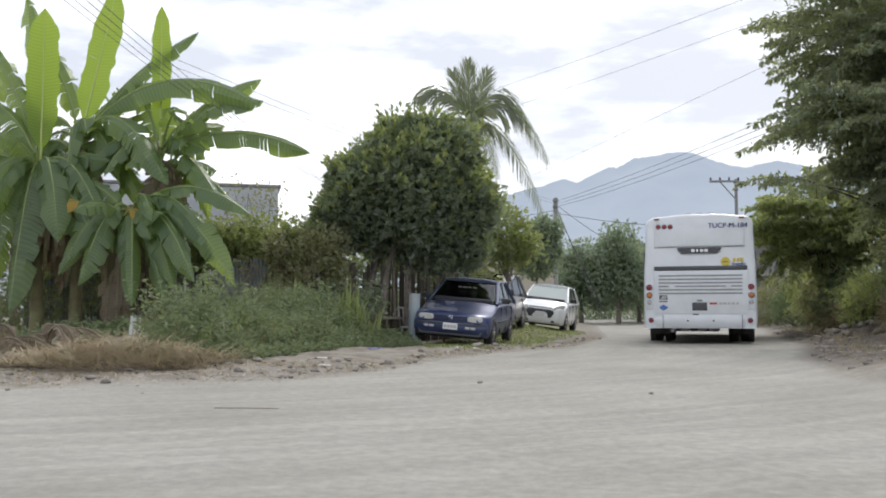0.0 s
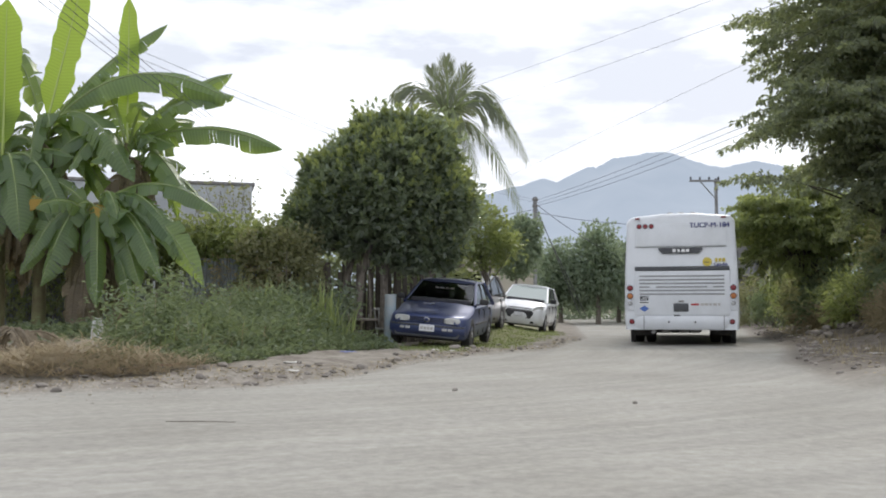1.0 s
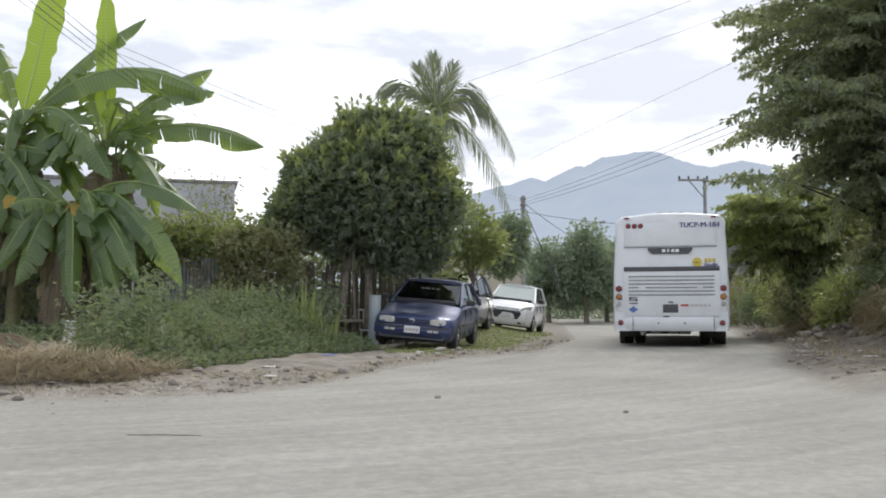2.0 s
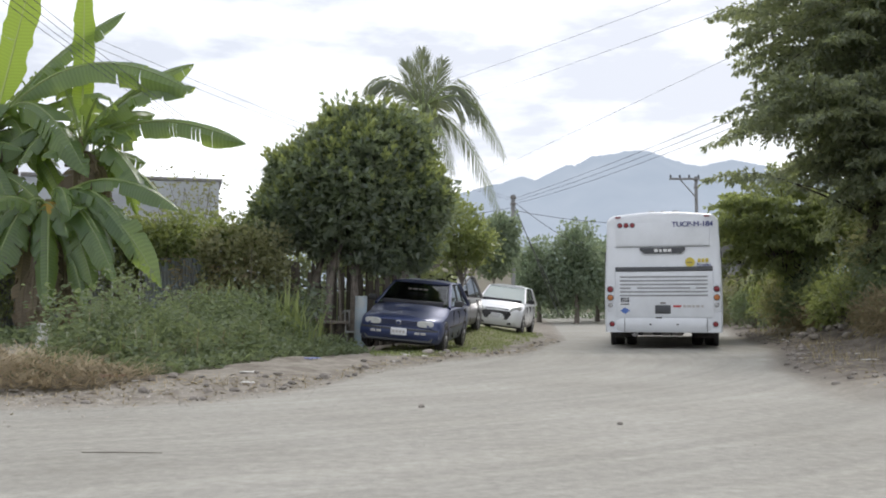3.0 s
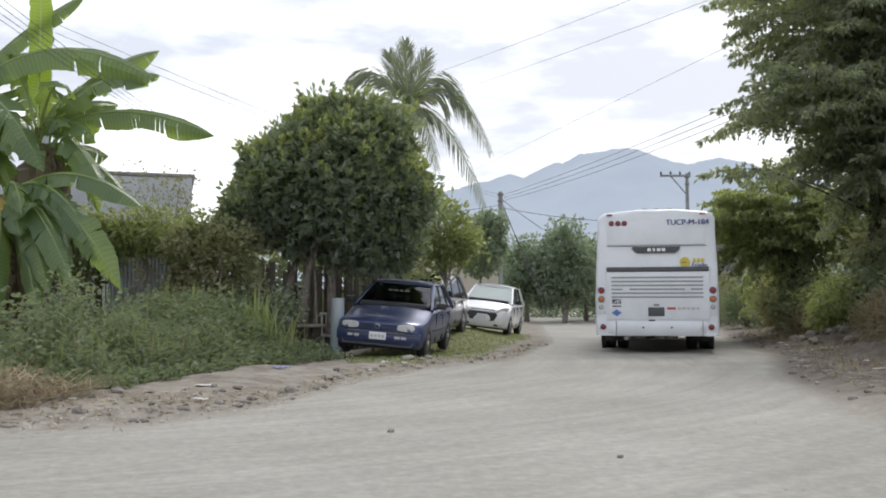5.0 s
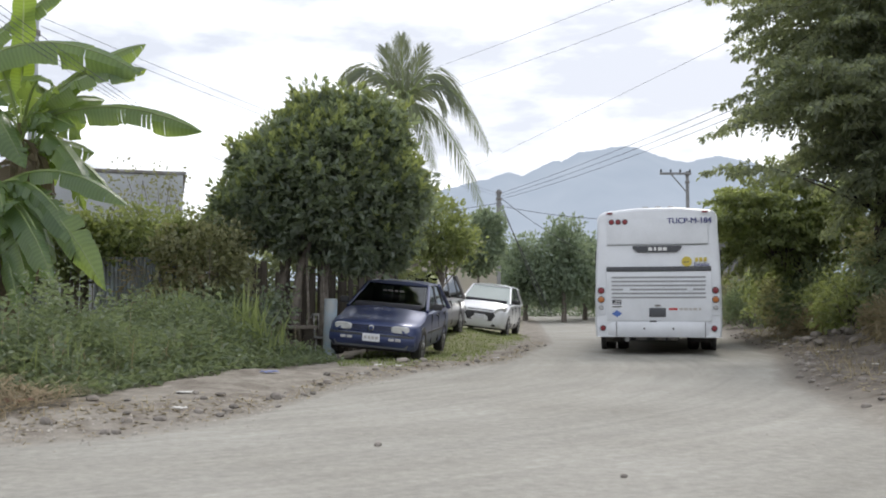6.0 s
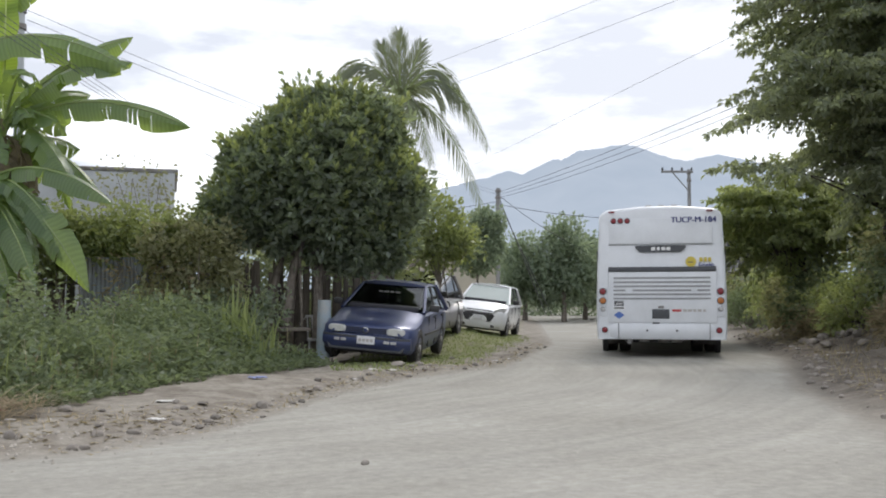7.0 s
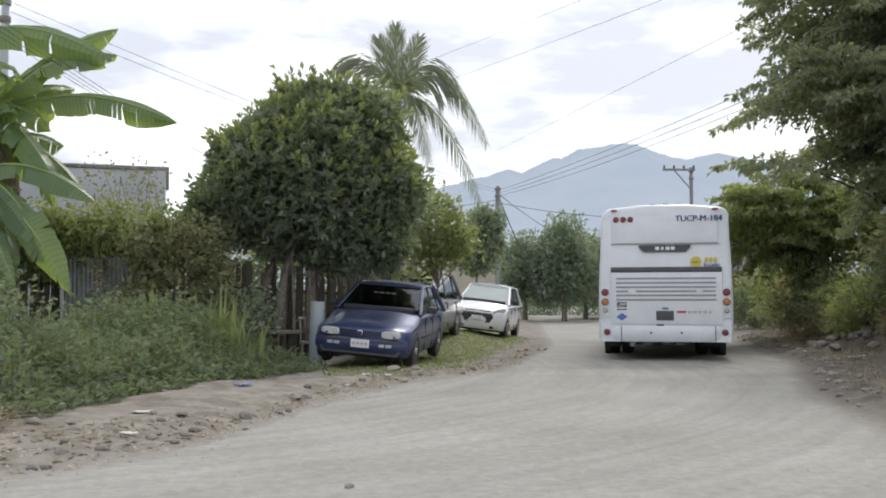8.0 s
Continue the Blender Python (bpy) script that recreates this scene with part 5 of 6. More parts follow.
build_banana(-7.48, GY - 0.3, 2.9, [(2.5, -0.3, 1.05, -0.1, 0.56), (1.95, -0.6, 1.0, -0.95, 0.55), (1.65, -0.5, 0.75, -0.6, 0.46), (0.65, -0.7, 0.2, -0.6, 0.38), (1.1, -0.6, 0.3, -1.55, 0.45), (0.95, -0.6, 0.0, -1.95, 0.4),
                                    (-0.75, -0.7, 0.65, -1.5, 0.66), (1.6, -0.9, 0.5, -1.45, 0.5), (2.35, -0.8, 0.75, -1.5, 0.5), (0.4, -0.9, 0.3, -1.9, 0.5)], 44, stem_r=0.14, fill=14, dead=22)
build_banana(-11.4, GY + 1.0, 3.6, [(1.0, -0.5, 1.2, 0.6, 0.6), (-1.4, 0.2, 1.5, 1.2, 0.6), (0.6, -0.8, 0.7, -1.8, 0.66), (1.4, -0.6, 0.8, -1.2, 0.6), (0.3, 0.2, 1.5, 2.6, 0.5)], 47, fill=12, dead=8)
# two yellow leaves low in the grove, on their own thin sucker
yp = thing("banana_sucker", -7.9, GY - 0.2, ground_z(-7.9, GY - 0.2), "young banana sucker with yellowing leaves", "banana plant", "banana grove by the road")
bm = bmesh.new()
tube(bm, [(0, 0, -0.1), (0.05, 0, 1.2), (0.12, 0, 2.4)], [0.07, 0.06, 0.03], 10)
part("stem", bm, M_RIB, yp)
_r = np.random.default_rng(45)
for rx, ry, rise, tz, w, mt in ((0.65, -0.5, 0.5, 0.0, 0.4, M_BANANA_YELLOW), (-1.2, -0.4, 0.6, 0.3, 0.45, M_BANANA_YELLOW), (-0.5, -0.6, 0.3, -0.6, 0.35, M_BANANA), (0.3, -0.5, 0.5, -0.9, 0.3, M_BANANA)):
    c0 = np.array([0.12, 0, 2.3])
    banana_leaf(_r, c0, c0 + np.array([rx * 0.4, ry * 0.4, rise]), c0 + np.array([rx, ry, tz]), w, mt, yp, 0.6)


# ---------------------------------------------------------------- coconut palm
def build_palm(x, y, top, seed):
    rng = np.random.default_rng(seed)
    gz = ground_z(x, y)
    palm = thing("coconut_palm", x, y, gz, "coconut palm with arching feathery fronds behind the tree", "palm tree")
    cz = top - gz
    bm = bmesh.new()
    tube(bm, [(0.5, 0.2, -0.2), (0.4, 0.1, cz * 0.3), (0.15, 0, cz * 0.7), (0, 0, cz)], [0.2, 0.15, 0.13, 0.11], 12)
    part("trunk", bm, M_BARK, palm)
    # sideways reach, depth reach, rise, tip height, hang of the leaflets
    fronds = [(-0.55, 0.1, 0.9, 1.75, 0.1), (-0.05, -0.3, 1.0, 2.0, 0.1), (0.6, 0.3, 0.9, 1.85, 0.12), (-1.8, -0.2, 1.8, 0.7, 0.9), (1.9, -0.1, 2.0, -0.15, 1.0), (2.5, -0.4, 1.75, -1.3, 1.1), (2.3, -0.6, 0.4, -3.0, 0.75),
              (-1.2, 0.9, 1.5, 0.9, 0.6), (-1.6, 0.4, 0.6, -1.2, 0.9), (-1.1, -0.8, 0.7, -1.6, 0.9), (0.35, -1.3, 0.9, -0.9, 0.5), (0.9, -0.9, 0.6, -1.9, 0.8), (0.2, 1.5, 1.2, -0.1, 0.6), (1.3, 1.2, 1.3, 0.1, 0.7)]
    for rx, ry, rise, tz, hang in fronds:
        c = np.array([0, 0, cz])
        p1, p2 = c + np.array([rx * 0.5, ry * 0.5, rise]), c + np.array([rx, ry, tz])
        ks = np.linspace(0, 1, 76)
        mid = np.array([(1 - k) ** 2 * c + 2 * k * (1 - k) * p1 + k * k * p2 for k in ks])
        tan = np.gradient(mid, axis=0)
        tan /= np.linalg.norm(tan, axis=1, keepdims=True)
        side = np.cross(tan, np.array([0.15, -0.8, 0.6]))
        side /= np.maximum(np.linalg.norm(side, axis=1, keepdims=True), 1e-3)
        vs, fs = [], []
        for i in range(8, 76):
            ln = (0.78 * math.sin(math.pi * (0.16 + 0.76 * ks[i])) + 0.06) * rng.uniform(0.8, 1.1)
            for s in (-1, 1):
                a = mid[i]
                d = side[i] * s * rng.uniform(0.42, 0.6) * (0.65 + 0.35 * min(1.0, hang * 2)) + tan[i] * rng.uniform(0.75, 0.95) + np.array([0, 0, -hang * rng.uniform(0.25, 0.6)])
                d /= np.linalg.norm(d)
                b = a + d * ln * 0.55
                t = a + d * ln + np.array([0, 0, -0.35 * hang * ln])
                wv = tan[i] * 0.017
                k0 = len(vs)
                vs += [a - wv, a + wv, b + wv * 1.4, b - wv * 1.4, t]
                fs += [(k0, k0 + 1, k0 + 2, k0 + 3), (k0 + 3, k0 + 2, k0 + 4)]
        fr = raw("frond", [tuple(p) for p in vs], fs, M_PALM, palm)
        bm = bmesh.new()
        tube(bm, [tuple(p) for p in mid[::5]], [0.03 * (1 - k) + 0.005 for k in ks[::5]], 5)
        part("frond_rib", bm, M_RIB, fr)
    return palm


build_palm(-1.0, 28.5, 6.9, 51)

# withered leaves slumped at the edge of the grove
wl_ = thing("withered_leaves", -6.7, 10.6, ground_z(-6.7, 10.6), "withered grey-brown banana leaves slumped on the verge", "dead leaves")
_r = np.random.default_rng(46)
for k in range(18):
    a = _r.uniform(0, math.tau)
    c0 = np.array([_r.normal() * 0.3, _r.normal() * 0.3, 0.05])
    d0 = np.array([math.cos(a), math.sin(a), 0]) * _r.uniform(0.5, 1.0)
    banana_leaf(_r, c0, c0 + d0 * 0.4 + np.array([0, 0, _r.uniform(0.25, 0.75)]), c0 + d0 + np.array([0, 0, 0.02]), 0.17, M_BANANA_DEAD, wl_, 1.0, "dead_leaf")


# ---------------------------------------------------------------- behind the verge: shed, fence, sheets
M_RENDER = material("grey_render", (0.50, 0.525, 0.55), 0.9, 0, (0.38, 0.395, 0.41), 1.2, 30, 0.4, 0.2)


def build_shed():
    shed = thing("block_house", -9.35, 26.0, 0.3, "plain grey rendered block house with a flat roof", "house", rz=16.0)
    w, d, h = 4.9, 4.0, 4.02
    for nm, c, s in (("front_wall", (0, -d / 2, h / 2), (w, 0.15, h)), ("back_wall", (0, d / 2, h / 2), (w, 0.15, h)), ("side_wall", (w / 2 - 0.075, 0, h / 2), (0.15, d - 0.16, h)), ("side_wall", (-w / 2 + 0.075, 0, h / 2), (0.15, d - 0.16, h))):
        bm = bmesh.new()
        box(bm, c, s, 0.01)
        part(nm, bm, M_RENDER, shed)
    bm = bmesh.new()
    box(bm, (0, 0, h + 0.05), (w + 0.16, d + 0.2, 0.1), 0.015)
    part("roof", bm, M_STEEL, shed, "thin dark flat roof")
    bm = bmesh.new()
    box(bm, (w / 2 - 0.10, -d / 2 - 0.09, h / 2), (0.2, 0.04, h), 0.01)
    part("corner_post", bm, M_RENDER, shed)
    return shed


build_shed()

M_SHEET = material("corrugated_zinc", (0.29, 0.34, 0.38), 0.55, 0.3, (0.17, 0.14, 0.12), 2.5, 30, 0.45, 0.1)
M_BOARD = material("weathered_board", (0.20, 0.175, 0.15), 0.9, 0, (0.09, 0.08, 0.07), 4, 50, 0.5, 0.4, obj_random=0.35)


def sheet(x, y, z, w, h, rz=0.0, lean=0.0):
    """A corrugated sheet with real waves."""
    bm = bmesh.new()
    n = int(w / 0.019)
    cols = []
    for i in range(n + 1):
        px = -w / 2 + w * i / n
        py = 0.012 * math.sin(px / 0.076 * math.tau)
        cols.append([bm.verts.new((px, py, 0)), bm.verts.new((px, py, h))])
    for a, b in zip(cols, cols[1:]):
        bm.faces.new((a[0], b[0], b[1], a[1]))
    r = bmesh.ops.extrude_face_region(bm, geom=list(bm.faces))
    bmesh.ops.translate(bm, verts=[v for v in r["geom"] if isinstance(v, bmesh.types.BMVert)], vec=(0, 0.003, 0))
    ob = part("corrugated_sheet", bm, M_SHEET)
    ob.matrix_world = pose(x, y, z, lean, 0, rz)
    return tagged(ob, "rusty blue-grey corrugated metal sheet in the fence", "metal sheet", "sheets in the fence")


sheet(-5.6, 18.6, 0.28, 1.55, 1.66, 2, 2)
sheet(-7.7, 18.4, 0.3, 1.0, 1.1, -3, 4)
sheet(-9.9, 18.9, 0.3, 1.9, 1.9, 0, 1)


def build_fence(points, tall, seed, label, gap=0.02, wide=0.14):
    """Upright uneven boards on two rails, along a line of points."""
    rng = np.random.default_rng(seed)
    x0, y0 = points[0]
    fence = thing("board_fence", x0, y0, ground_z(x0, y0), label, "fence")
    shared = []
    for k in range(5):
        bm = bmesh.new()
        box(bm, (0, 0, 0.5), (1, 1, 1), 0.0)
        me = bpy.data.meshes.new("board")
        for v in bm.verts:
            if v.co.z > 0.9:
                v.co.z += rng.uniform(-0.05, 0.05)
                v.co.x *= rng.uniform(0.75, 1.0)
        bm.to_mesh(me)
        bm.free()
        me.materials.append(M_BOARD)
        shared.append(me)
    for (ax, ay), (bx, by) in zip(points, points[1:]):
        ln = math.hypot(bx - ax, by - ay)
        ang = math.atan2(by - ay, bx - ax)
        s = 0.0
        while s < ln:
            w = wide * rng.uniform(0.6, 1.25)
            px, py = ax + (bx - ax) * s / ln, ay + (by - ay) * s / ln
            ob = new("board", shared[int(rng.integers(5))])
            ob.parent = fence
            zz = ground_z(px, py) - 0.05
            ob.matrix_local = Matrix.LocRotScale((px - x0, py - y0 + rng.normal() * 0.015, zz - ground_z(x0, y0)), Euler((rng.normal() * 0.02, rng.normal() * 0.03, ang)), (w, 0.022, tall * rng.uniform(0.82, 1.1)))
            s += w + gap * rng.uniform(0.2, 2.5)
        for zr in (0.4, 1.3):
            bm = bmesh.new()
            g = ground_z(x0, y0)
            tube(bm, [(ax - x0, ay - y0 + 0.05, zr), (bx - x0, by - y0 + 0.05, ground_z(bx, by) - g + zr)], 0.03, 6)
            part("rail", bm, M_BOARD, fence)
    return fence


build_fence([(-10.5, 19.3), (-7.0, 19.2), (-4.2, 19.6)], 1.75, 61, "dark weathered board fence under climbing vines")
build_fence([(-4.2, 21.6), (-1.9, 21.9), (-0.9, 23.2)], 2.0, 62, "dark upright plank fence behind the tree")

# bare stakes among the trunks
for k, (sx, sy, sh, lean) in enumerate(((-3.75, 19.0, 1.9, 3), (-2.45, 19.3, 2.1, -2), (-2.28, 19.4, 2.0, 2), (-2.12, 19.35, 1.9, -3), (-4.15, 18.9, 1.6, 5), (-1.45, 20.9, 1.8, 0))):
    bm = bmesh.new()
    tube(bm, [(0, 0, -0.1), (0.01, 0.01, sh * 0.5), (0, 0, sh)], [0.035, 0.03, 0.025], 7)
    st = part("stake", bm, M_BARK)
    st.matrix_world = pose(sx, sy, ground_z(sx, sy), 0, lean, 0)
    tagged(st, "thin bare wooden stake under the tree", "stake", "stakes under the tree")

# pale blue post beside the car
M_BLUEPOST = material("flaking_blue_paint", (0.27, 0.36, 0.43), 0.75, 0, (0.36, 0.36, 0.34), 5, 45, 0.5, 0.3)
bm = bmesh.new()
disc(bm, (0, 0, 0.52), "z", 0.125, 1.24, 24, 0.015)
post = part("post", bm, M_BLUEPOST)
post.matrix_world = pose(-2.0, 18.75, ground_z(-2.0, 18.75), 0, 1.5, 0)
tagged(post, "thick round pale blue painted post beside the car", "post")

# rough table and a pale chair under the tree
table = thing("rough_table", -2.75, 18.9, ground_z(-2.75, 18.9), "low rough wooden slab table under the tree", "table")
bm = bmesh.new()
box(bm, (0, 0, 0.60), (1.0, 0.5, 0.06), 0.015, pose(0, 0, 0, 0, 0, 6))
part("tabletop", bm, M_BARK, table)
for sx in (-0.3, 0.32):
    bm = bmesh.new()
    tube(bm, [(sx, 0, -0.06), (sx, 0, 0.3), (sx, 0, 0.57)], [0.13, 0.11, 0.12], 10)
    part("leg", bm, M_DARKBARK, table)
M_PALE = material("pale_plastic", (0.55, 0.56, 0.55), 0.5, 0, (0.42, 0.42, 0.40), 5, 45, 0.4, 0.1)
chair = thing("plastic_chair", -2.2, 19.45, ground_z(-2.2, 19.45), "pale plastic garden chair behind the table", "chair", rz=25)
bm = bmesh.new()
box(bm, (0, 0, 0.44), (0.5, 0.5, 0.04), 0.015)
part("seat", bm, M_PALE, chair)
bm = bmesh.new()
tube(bm, [(-0.22, 0.22, 0.44), (-0.23, 0.28, 0.75), (-0.12, 0.31, 0.88), (0.12, 0.31, 0.88), (0.23, 0.28, 0.75), (0.22, 0.22, 0.44)], 0.025, 8)
part("back_hoop", bm, M_PALE, chair)
for sx in (-0.1, 0.0, 0.1):
    bm = bmesh.new()
    tube(bm, [(sx, 0.23, 0.45), (sx, 0.3, 0.87)], 0.016, 6)
    part("back_bar", bm, M_PALE, chair)
for sx in (-0.21, 0.21):
    for sy in (-0.21, 0.21):
        bm = bmesh.new()
        tube(bm, [(sx * 1.1, sy * 1.1, 0), (sx, sy, 0.43)], 0.02, 7)
        part("leg", bm, M_PALE, chair)


# ---------------------------------------------------------------- low growth
def vine_mass(name, label, cx, cy, cz, rx, ry, rz_, n, per, mat, seed, leaf=(0.095, 0.065), clump=0.35, category="vine"):
    rng = np.random.default_rng(seed)
    base = thing(name, cx, cy, ground_z(cx, cy), label, category)
    g = ground_z(cx, cy)
    cs = np.stack([rng.uniform(-rx, rx, n), rng.uniform(-ry, ry, n), cz - g + rng.uniform(-rz_, rz_, n)], axis=1)
    cs[:, 2] += np.array([0.35 * noise.noise(Vector((c[0] * 0.9 + seed, c[1], 0))) for c in cs])
    bm = bmesh.new()
    for k in range(14):
        c = cs[int(rng.integers(n))]
        tube(bm, [(c[0] + rng.normal() * 0.2, c[1], -0.05), (c[0] + rng.normal() * 0.25, c[1], c[2] * 0.5), tuple(c)], [0.018, 0.014, 0.006], 5)
    part("tendrils", bm, M_BARK, base)["kind"] = "stuff"
    leaf_cloud("foliage", rng, cs, clump, per, leaf[0], leaf[1], mat, base, flat=0.6, droop=0.5)
    return base


vine_mass("vine_hedge", "tangled green vines hanging over the fence", -8.0, 19.0, 2.25, 2.2, 0.5, 0.5, 150, 65, M_LEAF_LIGHT, 71)
vine_mass("vine_hedge", "tangled green vines hanging over the fence", -5.6, 19.0, 2.35, 1.5, 0.5, 0.35, 110, 65, M_LEAF_LIGHT, 72)
vine_mass("vine_hedge", "brown and green dry vines falling over the fence", -4.3, 18.3, 1.7, 0.75, 0.5, 0.75, 80, 60, M_VINE, 73)
vine_mass("vine_hedge", "tangled green vines hanging over the fence", -12.6, 19.6, 1.5, 2.4, 0.6, 1.3, 190, 60, M_LEAF_DARK, 78)
vine_mass("climbing_vine", "thin climbing vine reaching up beside the house", -6.5, 22.0, 3.55, 0.7, 0.3, 0.5, 22, 14, M_VINE, 79, clump=0.5)
vine_mass("dry_creeper", "dry brown creeper on the fence", -4.9, 18.0, 1.25, 0.8, 0.3, 0.5, 26, 22, M_DRYBUSH, 74, leaf=(0.12, 0.03))
vine_mass("dark_shrub", "dark leafy shrub at the foot of the tree", -3.7, 18.1, 0.75, 0.9, 0.5, 0.45, 70, 32, M_LEAF_ROUND, 75, category="shrub")
vine_mass("yard_shrub", "dark garden shrubs behind the plank fence", -2.9, 24.2, 1.4, 2.6, 0.8, 1.2, 200, 45, M_LEAF_DARK, 77, leaf=(0.16, 0.09), clump=0.5, category="shrub")
vine_mass("dark_shrub", "dark shrub behind the banana stems", -9.0, 18.3, 1.2, 2.0, 0.6, 0.8, 120, 34, M_LEAF_DARK, 76, category="shrub")


def weed_height(x, y):
    """How tall the weeds stand."""
    s = float(left_in(np.array([x]), np.array([y]))[0])
    k = min(1.0, max(0.0, (s - 1.8) / 0.8))
    right = min(1.0, max(0.12, (-1.2 - x) / 2.4))
    return k * right


def build_weeds():
    rng = np.random.default_rng(81)
    pos, out, stems_v, stems_f = [], [], [], []
    made = 0
    while made < 4200:
        x, y = rng.uniform(-8.6, -1.2), rng.uniform(9.0, 18.2)
        h = weed_height(x, y)
        if h <= 0.05 or (x < -5.4 and y < 14.9 and rng.random() < 0.93) or (x < -5.0 and y < 12.4) or (x > -2.6 and y > 17.3):
            continue
        patch = 0.70 + 0.6 * noise.noise(Vector((x * 0.7, y * 0.7, 2))) + 0.35 * noise.noise(Vector((x * 2.1, y * 2.1, 7)))
        h = 0.98 * h * patch * rng.uniform(0.55, 1.3) * min(1.0, max(0.3, (x + 6.4) / 1.7))
        if h < 0.08:
            continue
        made += 1
        g = ground_z(x, y)
        lean = rng.normal(size=2) * 0.15 * h
        n = int(7 + 19 * h)
        for k in range(n):
            t = (k + 1) / n
            p = np.array([x + lean[0] * t, y + lean[1] * t, g + h * t])
            a = rng.uniform(0, math.tau)
            p[:2] += np.array([math.cos(a), math.sin(a)]) * 0.05
            pos.append(p)
            out.append((math.cos(a), math.sin(a), rng.uniform(-0.3, 0.8)))
        i = len(stems_v)
        stems_v += [(x - 0.005, y, g - 0.03), (x + 0.005, y, g - 0.03), (x + lean[0], y + lean[1], g + h)]
        stems_f.append((i, i + 1, i + 2))
    v, f = leaf_arrays(rng, np.array(pos), np.array(out), 0.085, 0.042, 1.0)
    sv, sf = np.array(stems_v), np.array(stems_f) + len(v)
    ob = mesh_from("weeds", np.concatenate([v, sv]), np.concatenate([f, sf]), M_WEED)
    return tagged(ob, "knee-high green weeds on the verge", "weeds", kind="stuff")


build_weeds()


def build_blades(name, label, n, where, length, width, mat, seed, spread=0.25, upright=1.0, kind="stuff", category="grass"):
    """Thin blades on the ground inside a stretch of the plan; where(rng) gives x and y, or None."""
    rng = np.random.default_rng(seed)
    vs, fs = [], []
    made = tries = 0
    while made < n and tries < n * 20:
        tries += 1
        p = where(rng)
        if p is None:
            continue
        x, y, z = p if len(p) == 3 else (*p, 0.0)
        made += 1
        g = ground_z(x, y) + z
        ln = length * rng.uniform(0.5, 1.3)
        a = rng.uniform(0, math.tau)
        tilt = abs(rng.normal()) * spread + (0.5 if upright < 0.3 else 0.0)
        dx, dy, dz = math.cos(a) * tilt, math.sin(a) * tilt, upright
        m = ln / math.sqrt(dx * dx + dy * dy + dz * dz)
        w = width * 0.5
        sx, sy = -math.sin(a) * w, math.cos(a) * w
        i = len(vs)
        c1 = (x + dx * m * 0.5, y + dy * m * 0.5, g + dz * m * 0.55)
        c2 = (x + dx * m * 1.25, y + dy * m * 1.25, g + dz * m * 0.85)
        vs += [(x - sx, y - sy, g - 0.01), (x + sx, y + sy, g - 0.01), (c1[0] + sx, c1[1] + sy, c1[2]), (c1[0] - sx, c1[1] - sy, c1[2]), c2]
        fs += [(i, i + 1, i + 2), (i, i + 2, i + 3), (i + 3, i + 2, i + 4)]
    ob = mesh_from(name, np.array(vs), np.array(fs), mat)
    return tagged(ob, label, category, kind=kind)


def in_turf(rng):
    x, y = rng.uniform(-1.6, 3.6), rng.uniform(15.8, 31)
    s = float(left_in(np.array([x]), np.array([y]))[0])
    return (x, y) if 0.6 + 0.5 * rng.random() < s < 3.4 else None


build_blades("grass", "short patchy green grass beside the cars", 9000, in_turf, 0.06, 0.012, M_GRASS, 82, 0.5)
build_blades("cane_grass", "clump of tall yellow-green grass blades", 60, lambda r: (-4.05 + r.normal() * 0.12, 15.6 + r.normal() * 0.1), 1.35, 0.045, M_GRASS, 83, 0.16, kind="")
build_blades("cane_grass", "clump of tall yellow-green grass blades", 70, lambda r: (-2.95 + r.normal() * 0.2, 15.9 + r.normal() * 0.12), 1.3, 0.045, M_GRASS, 84, 0.2, kind="")


def in_straw(rng):
    a, r = rng.uniform(0, math.tau), math.sqrt(rng.random())
    x, y = -4.95 + 1.45 * r * math.cos(a), 9.75 + 1.4 * r * math.sin(a)
    return (x, y, 0.03 + 0.36 * (1 - r) * rng.random())


build_blades("straw_heap", "heap of dry straw and dead stalks on the verge", 5200, in_straw, 0.45, 0.009, M_DRY, 85, 2.0, 0.28)


def in_edge(rng):
    x = rng.uniform(-7, 2.6)
    y = float(np.interp(x, EDGE_LX, EDGE_LY)) + rng.normal() * 0.6 + 1.2
    return x, y


build_blades("dry_tufts", "sparse dry grass along the road edge", 350, in_edge, 0.10, 0.008, M_DRY, 86, 1.3, 0.7)


def in_right(rng):
    y = rng.uniform(12, 34)
    x = float(np.interp(y, EDGE_RY, EDGE_RX)) + 0.5 + abs(rng.normal()) * 0.9
    return x, y


build_blades("bank_grass", "dry brown grass on the bank", 900, in_right, 0.2, 0.009, M_DRYBUSH, 87, 1.0)

def in_weeds(rng):
    x, y = rng.uniform(-5.2, -1.6), rng.uniform(10.5, 17.5)
    return (x, y) if weed_height(x, y) > 0.5 else None


build_blades("dry_stalks", "dry pale stalks standing among the weeds", 110, in_weeds, 0.9, 0.008, M_DRY, 88, 0.25)
build_blades("dry_weeds", "dry brown weeds among the green ones", 520, in_weeds, 0.6, 0.014, M_DRYBUSH, 91, 0.5, category="weeds")
build_blades("verge_grass", "green grass blades among the weeds", 420, in_weeds, 0.75, 0.012, M_GRASS, 89, 0.35)

